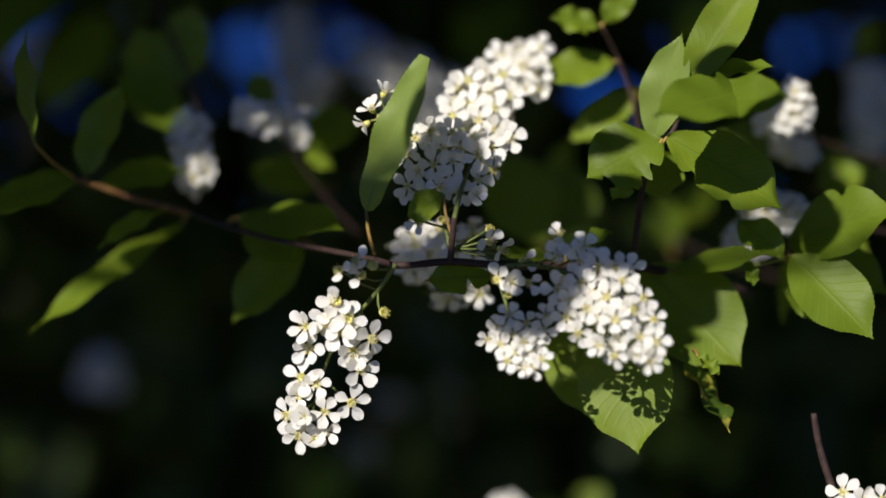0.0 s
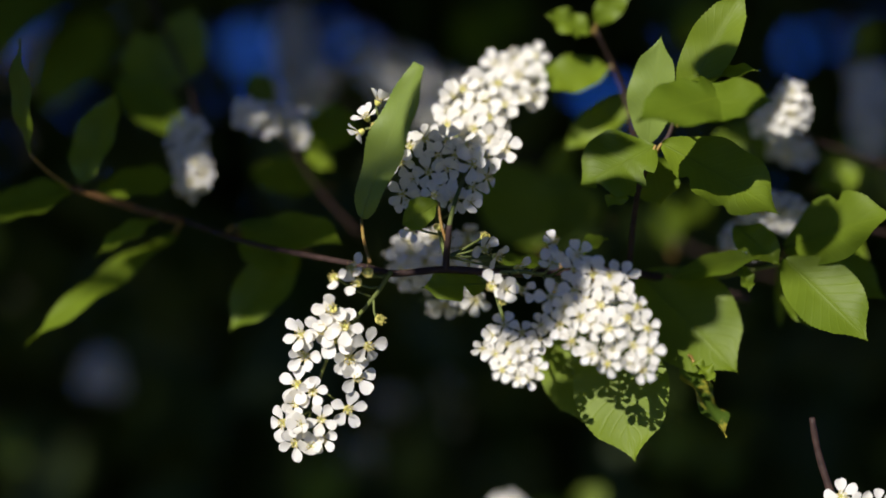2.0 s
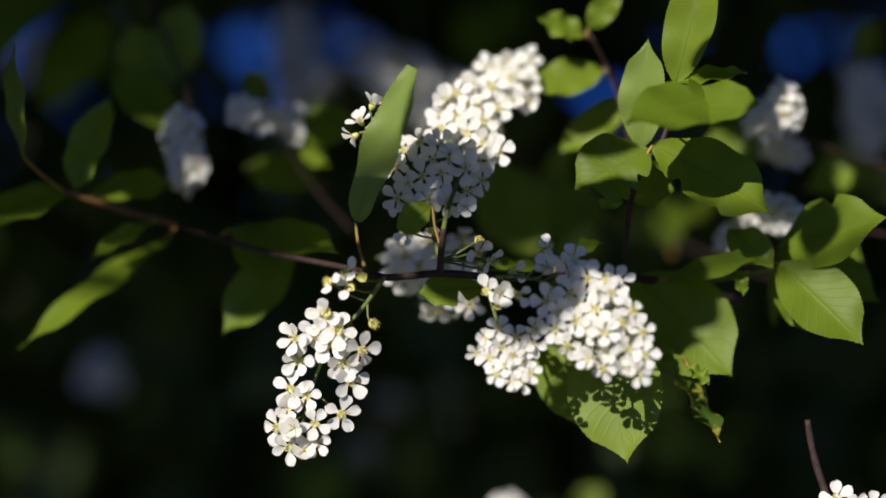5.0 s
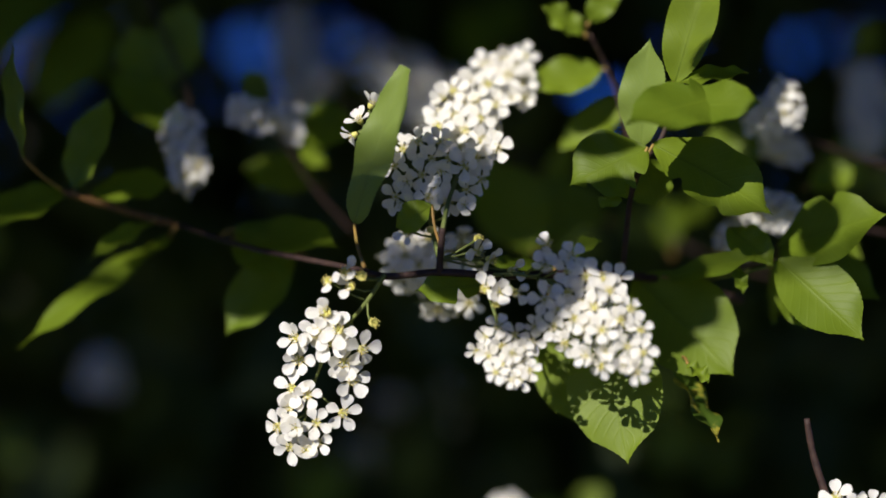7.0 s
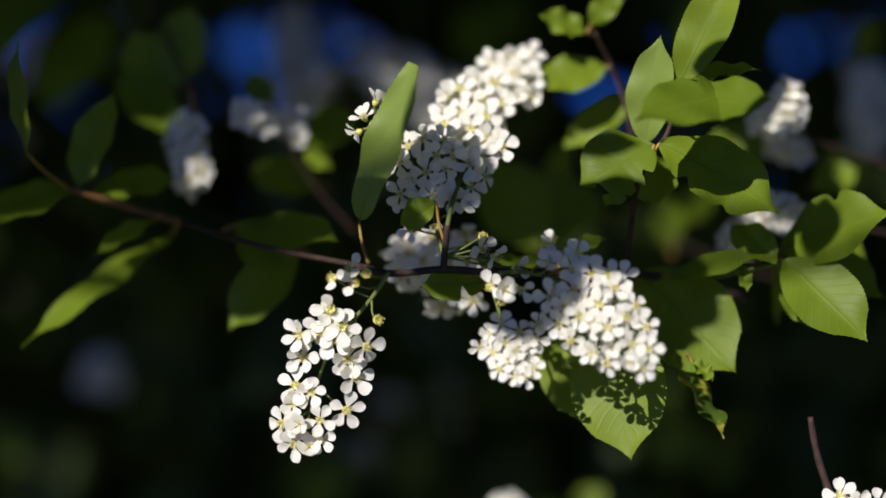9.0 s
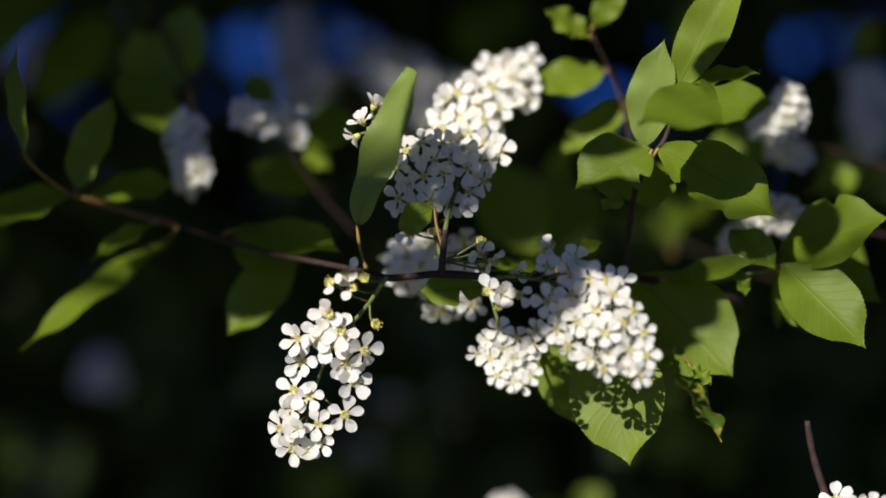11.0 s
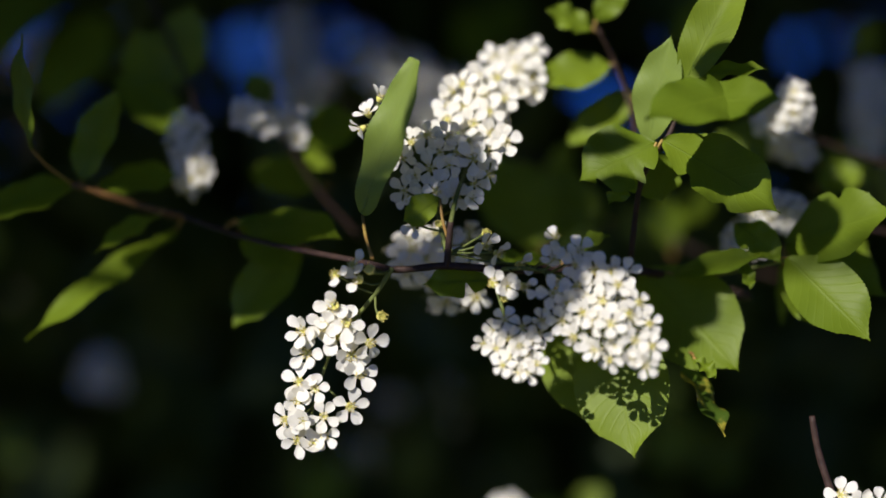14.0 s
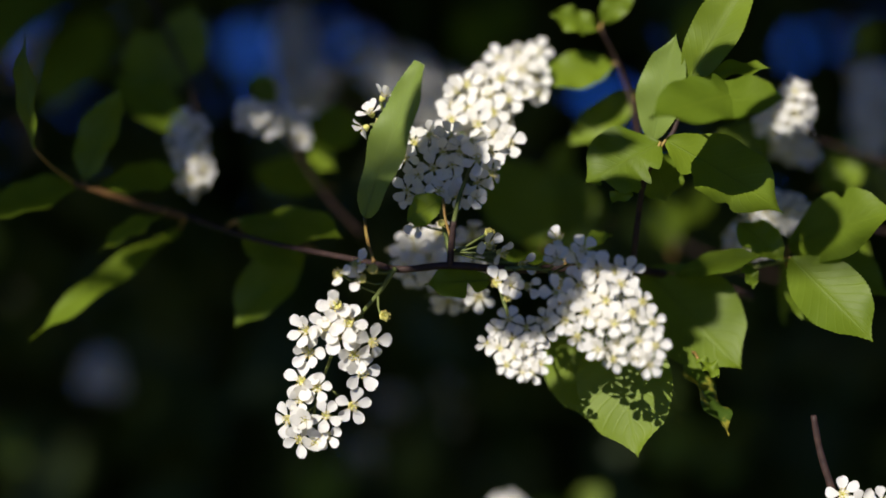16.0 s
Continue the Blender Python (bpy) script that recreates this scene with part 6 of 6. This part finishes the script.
    walk(MOVERS['leaf_t2'], [(0.0, pose(-0.0579, -0.0100, 0.0538, 0, 0.00, 0)), (0.5, pose(-0.0577, -0.0100, 0.0542, 0, 0.00, 0)), (1.0, pose(-0.0594, -0.0100, 0.0541, 0, 0.00, 0)), (1.5, pose(-0.0609, -0.0100, 0.0544, 0, 0.00, 0)), (2.0, pose(-0.0610, -0.0100, 0.0545, 0, 0.00, 0)), (2.5, pose(-0.0598, -0.0100, 0.0544, 0, 0.00, 0)), (3.0, pose(-0.0617, -0.0100, 0.0545, 0, 0.00, 0)), (3.5, pose(-0.0615, -0.0100, 0.0553, 0, 0.00, 0)), (4.0, pose(-0.0626, -0.0100, 0.0548, 0, 0.00, 0)), (6.5, pose(-0.0621, -0.0100, 0.0550, 0, 0.00, 0)), (7.0, pose(-0.0620, -0.0100, 0.0543, 0, 0.00, 0)), (7.5, pose(-0.0618, -0.0100, 0.0544, 0, 0.00, 0)), (8.0, pose(-0.0601, -0.0100, 0.0547, 0, 0.00, 0)), (8.5, pose(-0.0616, -0.0100, 0.0547, 0, 0.00, 0)), (9.0, pose(-0.0606, -0.0100, 0.0547, 0, 0.00, 0)), (11.5, pose(-0.0594, -0.0100, 0.0549, 0, 0.00, 0)), (12.0, pose(-0.0597, -0.0100, 0.0546, 0, 0.00, 0)), (12.5, pose(-0.0601, -0.0100, 0.0546, 0, 0.00, 0)), (13.0, pose(-0.0602, -0.0100, 0.0544, 0, 0.00, 0)), (13.5, pose(-0.0596, -0.0100, 0.0540, 0, 0.00, 0)), (14.0, pose(-0.0593, -0.0100, 0.0541, 0, 0.00, 0)), (14.5, pose(-0.0588, -0.0100, 0.0541, 0, 0.00, 0)), (15.0, pose(-0.0590, -0.0100, 0.0541, 0, 0.00, 0)), (15.5, pose(-0.0587, -0.0100, 0.0542, 0, 0.00, 0)), (16.0, pose(-0.0589, -0.0100, 0.0542, 0, 0.00, 0))])
    walk(MOVERS['leaf_t3'], [(0.0, pose(-0.0544, 0.0020, 0.0626, 0, 0.00, 0)), (0.5, pose(-0.0542, 0.0020, 0.0630, 0, 0.00, 0)), (1.0, pose(-0.0559, 0.0020, 0.0629, 0, 0.00, 0)), (1.5, pose(-0.0574, 0.0020, 0.0632, 0, 0.00, 0)), (2.0, pose(-0.0576, 0.0020, 0.0633, 0, 0.00, 0)), (2.5, pose(-0.0564, 0.0020, 0.0632, 0, 0.00, 0)), (3.0, pose(-0.0582, 0.0020, 0.0633, 0, 0.00, 0)), (3.5, pose(-0.0580, 0.0020, 0.0642, 0, 0.00, 0)), (4.0, pose(-0.0592, 0.0020, 0.0636, 0, 0.00, 0)), (6.5, pose(-0.0586, 0.0020, 0.0638, 0, 0.00, 0)), (7.0, pose(-0.0585, 0.0020, 0.0631, 0, 0.00, 0)), (7.5, pose(-0.0583, 0.0020, 0.0632, 0, 0.00, 0)), (8.0, pose(-0.0566, 0.0020, 0.0635, 0, 0.00, 0)), (8.5, pose(-0.0581, 0.0020, 0.0635, 0, 0.00, 0)), (9.0, pose(-0.0571, 0.0020, 0.0635, 0, 0.00, 0)), (11.5, pose(-0.0559, 0.0020, 0.0637, 0, 0.00, 0)), (12.0, pose(-0.0562, 0.0020, 0.0634, 0, 0.00, 0)), (12.5, pose(-0.0566, 0.0020, 0.0634, 0, 0.00, 0)), (13.0, pose(-0.0567, 0.0020, 0.0632, 0, 0.00, 0)), (13.5, pose(-0.0561, 0.0020, 0.0628, 0, 0.00, 0)), (14.0, pose(-0.0558, 0.0020, 0.0629, 0, 0.00, 0)), (14.5, pose(-0.0553, 0.0020, 0.0629, 0, 0.00, 0)), (15.0, pose(-0.0555, 0.0020, 0.0629, 0, 0.00, 0)), (15.5, pose(-0.0551, 0.0020, 0.0630, 0, 0.00, 0)), (16.0, pose(-0.0554, 0.0020, 0.0630, 0, 0.00, 0))])
    walk(MOVERS['leaf_p'], [(0.0, pose(-0.0803, 0.0550, 0.0852, 0, 0.00, 0)), (0.5, pose(-0.0801, 0.0550, 0.0852, 0, 4.41, 0)), (1.0, pose(-0.0805, 0.0550, 0.0852, 0, 8.91, 0)), (1.5, pose(-0.0812, 0.0550, 0.0852, 0, 12.12, 0)), (2.0, pose(-0.0808, 0.0550, 0.0852, 0, 10.27, 0)), (2.5, pose(-0.0800, 0.0550, 0.0852, 0, -0.04, 0)), (3.0, pose(-0.0804, 0.0550, 0.0852, 0, 18.69, 0)), (3.5, pose(-0.0804, 0.0550, 0.0852, 0, 22.98, 0)), (4.0, pose(-0.0805, 0.0550, 0.0852, 0, 9.26, 0)), (6.5, pose(-0.0825, 0.0550, 0.0852, 0, 19.77, 0)), (7.0, pose(-0.0812, 0.0550, 0.0852, 0, 24.04, 0)), (7.5, pose(-0.0802, 0.0550, 0.0852, 0, 14.31, 0)), (8.0, pose(-0.0810, 0.0550, 0.0852, 0, 14.84, 0)), (8.5, pose(-0.0810, 0.0550, 0.0852, 0, 13.21, 0)), (9.0, pose(-0.0820, 0.0550, 0.0852, 0, 9.80, 0)), (11.5, pose(-0.0804, 0.0550, 0.0852, 0, 21.93, 0)), (12.0, pose(-0.0803, 0.0550, 0.0852, 0, 12.64, 0)), (12.5, pose(-0.0811, 0.0550, 0.0852, 0, 7.16, 0)), (13.0, pose(-0.0805, 0.0550, 0.0852, 0, 14.41, 0)), (13.5, pose(-0.0815, 0.0550, 0.0852, 0, 6.82, 0)), (14.0, pose(-0.0814, 0.0550, 0.0852, 0, 12.98, 0)), (14.5, pose(-0.0803, 0.0550, 0.0852, 0, 2.88, 0)), (15.0, pose(-0.0813, 0.0550, 0.0852, 0, 9.69, 0)), (15.5, pose(-0.0810, 0.0550, 0.0852, 0, 6.59, 0)), (16.0, pose(-0.0804, 0.0550, 0.0852, 0, 6.98, 0))])
    walk(MOVERS['leaf_p_up'], [(0.0, pose(-0.0787, 0.0550, 0.0861, 0, 0.00, 0)), (0.5, pose(-0.0785, 0.0550, 0.0867, 0, 0.00, 0)), (1.0, pose(-0.0789, 0.0550, 0.0872, 0, 0.00, 0)), (1.5, pose(-0.0796, 0.0550, 0.0876, 0, 0.00, 0)), (2.0, pose(-0.0793, 0.0550, 0.0874, 0, 0.00, 0)), (2.5, pose(-0.0785, 0.0550, 0.0861, 0, 0.00, 0)), (3.0, pose(-0.0788, 0.0550, 0.0883, 0, 0.00, 0)), (3.5, pose(-0.0788, 0.0550, 0.0889, 0, 0.00, 0)), (4.0, pose(-0.0790, 0.0550, 0.0872, 0, 0.00, 0)), (6.5, pose(-0.0810, 0.0550, 0.0885, 0, 0.00, 0)), (7.0, pose(-0.0796, 0.0550, 0.0890, 0, 0.00, 0)), (7.5, pose(-0.0787, 0.0550, 0.0878, 0, 0.00, 0)), (8.0, pose(-0.0795, 0.0550, 0.0879, 0, 0.00, 0)), (8.5, pose(-0.0795, 0.0550, 0.0877, 0, 0.00, 0)), (9.0, pose(-0.0804, 0.0550, 0.0873, 0, 0.00, 0)), (11.5, pose(-0.0788, 0.0550, 0.0887, 0, 0.00, 0)), (12.0, pose(-0.0788, 0.0550, 0.0876, 0, 0.00, 0)), (12.5, pose(-0.0795, 0.0550, 0.0870, 0, 0.00, 0)), (13.0, pose(-0.0790, 0.0550, 0.0878, 0, 0.00, 0)), (13.5, pose(-0.0800, 0.0550, 0.0870, 0, 0.00, 0)), (14.0, pose(-0.0799, 0.0550, 0.0877, 0, 0.00, 0)), (14.5, pose(-0.0788, 0.0550, 0.0865, 0, 0.00, 0)), (15.0, pose(-0.0797, 0.0550, 0.0873, 0, 0.00, 0)), (15.5, pose(-0.0795, 0.0550, 0.0869, 0, 0.00, 0)), (16.0, pose(-0.0788, 0.0550, 0.0870, 0, 0.00, 0))])
    walk(MOVERS['spray'], [(0.0, pose(0.1326, 0.5000, 1.5045)), (0.5, pose(0.1321, 0.5000, 1.5039)), (1.0, pose(0.1321, 0.5000, 1.5037)), (1.5, pose(0.1318, 0.5000, 1.5037)), (2.0, pose(0.1321, 0.5000, 1.5032)), (2.5, pose(0.1318, 0.5000, 1.5032)), (3.0, pose(0.1308, 0.5000, 1.5021)), (3.5, pose(0.1305, 0.5000, 1.5011)), (4.0, pose(0.1308, 0.5000, 1.5026)), (6.5, pose(0.1305, 0.5000, 1.5024)), (7.0, pose(0.1305, 0.5000, 1.5029)), (7.5, pose(0.1310, 0.5000, 1.5026)), (8.0, pose(0.1310, 0.5000, 1.5032)), (8.5, pose(0.1316, 0.5000, 1.5029)), (9.0, pose(0.1316, 0.5000, 1.5034)), (11.5, pose(0.1305, 0.5000, 1.5021)), (12.0, pose(0.1310, 0.5000, 1.5024)), (12.5, pose(0.1316, 0.5000, 1.5029)), (13.0, pose(0.1318, 0.5000, 1.5034)), (13.5, pose(0.1321, 0.5000, 1.5042)), (14.0, pose(0.1321, 0.5000, 1.5037)), (14.5, pose(0.1321, 0.5000, 1.5037)), (15.0, pose(0.1326, 0.5000, 1.5034)), (15.5, pose(0.1326, 0.5000, 1.5039)), (16.0, pose(0.1326, 0.5000, 1.5039))])
    walk(MOVERS['back_a'], [(0.0, pose(-0.0448, 0.5850, 1.6222)), (0.5, pose(-0.0451, 0.5850, 1.6219)), (1.0, pose(-0.0448, 0.5850, 1.6219)), (1.5, pose(-0.0451, 0.5850, 1.6222)), (2.0, pose(-0.0448, 0.5850, 1.6222)), (2.5, pose(-0.0457, 0.5850, 1.6225)), (3.0, pose(-0.0460, 0.5850, 1.6222)), (3.5, pose(-0.0457, 0.5850, 1.6213)), (4.0, pose(-0.0463, 0.5850, 1.6222)), (6.5, pose(-0.0469, 0.5850, 1.6234)), (7.0, pose(-0.0469, 0.5850, 1.6231)), (7.5, pose(-0.0466, 0.5850, 1.6231)), (8.0, pose(-0.0463, 0.5850, 1.6225)), (8.5, pose(-0.0457, 0.5850, 1.6219)), (9.0, pose(-0.0454, 0.5850, 1.6222)), (11.5, pose(-0.0457, 0.5850, 1.6222)), (12.0, pose(-0.0454, 0.5850, 1.6216)), (12.5, pose(-0.0454, 0.5850, 1.6216)), (13.0, pose(-0.0451, 0.5850, 1.6216)), (13.5, pose(-0.0451, 0.5850, 1.6222)), (14.0, pose(-0.0454, 0.5850, 1.6222)), (14.5, pose(-0.0448, 0.5850, 1.6222)), (15.0, pose(-0.0445, 0.5850, 1.6216)), (15.5, pose(-0.0445, 0.5850, 1.6219)), (16.0, pose(-0.0439, 0.5850, 1.6219))])
    walk(MOVERS['back_b'], [(0.0, pose(-0.0735, 0.5600, 1.6002)), (0.5, pose(-0.0735, 0.5600, 1.5993)), (1.0, pose(-0.0735, 0.5600, 1.5993)), (1.5, pose(-0.0744, 0.5600, 1.5987)), (2.0, pose(-0.0744, 0.5600, 1.5990)), (2.5, pose(-0.0747, 0.5600, 1.5996)), (3.0, pose(-0.0753, 0.5600, 1.5999)), (3.5, pose(-0.0749, 0.5600, 1.5993)), (4.0, pose(-0.0755, 0.5600, 1.5999)), (6.5, pose(-0.0764, 0.5600, 1.6014)), (7.0, pose(-0.0761, 0.5600, 1.6011)), (7.5, pose(-0.0761, 0.5600, 1.6011)), (8.0, pose(-0.0755, 0.5600, 1.6005)), (8.5, pose(-0.0747, 0.5600, 1.5987)), (9.0, pose(-0.0747, 0.5600, 1.5996)), (11.5, pose(-0.0749, 0.5600, 1.5999)), (12.0, pose(-0.0744, 0.5600, 1.5990)), (12.5, pose(-0.0741, 0.5600, 1.5990)), (13.0, pose(-0.0741, 0.5600, 1.5990)), (13.5, pose(-0.0741, 0.5600, 1.6002)), (14.0, pose(-0.0744, 0.5600, 1.5999)), (14.5, pose(-0.0744, 0.5600, 1.5996)), (15.0, pose(-0.0741, 0.5600, 1.5990)), (15.5, pose(-0.0741, 0.5600, 1.6002)), (16.0, pose(-0.0741, 0.5600, 1.5999))])
    walk(MOVERS['back_c'], [(0.0, pose(0.1451, 0.6100, 1.6294)), (0.5, pose(0.1445, 0.6100, 1.6294)), (1.0, pose(0.1441, 0.6100, 1.6294)), (1.5, pose(0.1432, 0.6100, 1.6297)), (2.0, pose(0.1441, 0.6100, 1.6291)), (2.5, pose(0.1438, 0.6100, 1.6291)), (3.0, pose(0.1422, 0.6100, 1.6284)), (3.5, pose(0.1410, 0.6100, 1.6281)), (4.0, pose(0.1416, 0.6100, 1.6288)), (6.5, pose(0.1416, 0.6100, 1.6288)), (7.0, pose(0.1416, 0.6100, 1.6294)), (7.5, pose(0.1422, 0.6100, 1.6291)), (8.0, pose(0.1422, 0.6100, 1.6294)), (8.5, pose(0.1429, 0.6100, 1.6291)), (9.0, pose(0.1429, 0.6100, 1.6294)), (11.5, pose(0.1432, 0.6100, 1.6281)), (12.0, pose(0.1429, 0.6100, 1.6288)), (12.5, pose(0.1432, 0.6100, 1.6288)), (13.0, pose(0.1432, 0.6100, 1.6294)), (13.5, pose(0.1448, 0.6100, 1.6297)), (14.0, pose(0.1448, 0.6100, 1.6294)), (14.5, pose(0.1448, 0.6100, 1.6294)), (15.0, pose(0.1448, 0.6100, 1.6291)), (15.5, pose(0.1451, 0.6100, 1.6294)), (16.0, pose(0.1454, 0.6100, 1.6294))])
    walk(MOVERS['back_d'], [(0.0, pose(0.1419, 0.5800, 1.6042)), (0.5, pose(0.1414, 0.5800, 1.6042)), (1.0, pose(0.1411, 0.5800, 1.6042)), (1.5, pose(0.1403, 0.5800, 1.6044)), (2.0, pose(0.1411, 0.5800, 1.6039)), (2.5, pose(0.1408, 0.5800, 1.6039)), (3.0, pose(0.1395, 0.5800, 1.6033)), (3.5, pose(0.1384, 0.5800, 1.6031)), (4.0, pose(0.1389, 0.5800, 1.6036)), (6.5, pose(0.1389, 0.5800, 1.6036)), (7.0, pose(0.1389, 0.5800, 1.6042)), (7.5, pose(0.1395, 0.5800, 1.6039)), (8.0, pose(0.1395, 0.5800, 1.6042)), (8.5, pose(0.1400, 0.5800, 1.6039)), (9.0, pose(0.1400, 0.5800, 1.6042)), (11.5, pose(0.1403, 0.5800, 1.6031)), (12.0, pose(0.1400, 0.5800, 1.6036)), (12.5, pose(0.1403, 0.5800, 1.6036)), (13.0, pose(0.1403, 0.5800, 1.6042)), (13.5, pose(0.1417, 0.5800, 1.6044)), (14.0, pose(0.1417, 0.5800, 1.6042)), (14.5, pose(0.1417, 0.5800, 1.6042)), (15.0, pose(0.1417, 0.5800, 1.6039)), (15.5, pose(0.1419, 0.5800, 1.6042)), (16.0, pose(0.1422, 0.5800, 1.6042))])
    walk(MOVERS['back_f'], [(0.0, pose(0.2249, 0.7600, 1.6626)), (0.5, pose(0.2246, 0.7600, 1.6626)), (1.0, pose(0.2243, 0.7600, 1.6626)), (1.5, pose(0.2237, 0.7600, 1.6628)), (2.0, pose(0.2243, 0.7600, 1.6624)), (2.5, pose(0.2241, 0.7600, 1.6624)), (3.0, pose(0.2231, 0.7600, 1.6620)), (3.5, pose(0.2224, 0.7600, 1.6618)), (4.0, pose(0.2228, 0.7600, 1.6622)), (6.5, pose(0.2228, 0.7600, 1.6622)), (7.0, pose(0.2228, 0.7600, 1.6626)), (7.5, pose(0.2231, 0.7600, 1.6624)), (8.0, pose(0.2231, 0.7600, 1.6626)), (8.5, pose(0.2236, 0.7600, 1.6624)), (9.0, pose(0.2236, 0.7600, 1.6626)), (11.5, pose(0.2237, 0.7600, 1.6618)), (12.0, pose(0.2236, 0.7600, 1.6622)), (12.5, pose(0.2237, 0.7600, 1.6622)), (13.0, pose(0.2237, 0.7600, 1.6626)), (13.5, pose(0.2247, 0.7600, 1.6628)), (14.0, pose(0.2247, 0.7600, 1.6626)), (14.5, pose(0.2247, 0.7600, 1.6626)), (15.0, pose(0.2247, 0.7600, 1.6624)), (15.5, pose(0.2249, 0.7600, 1.6626)), (16.0, pose(0.2251, 0.7600, 1.6626))])


motions()
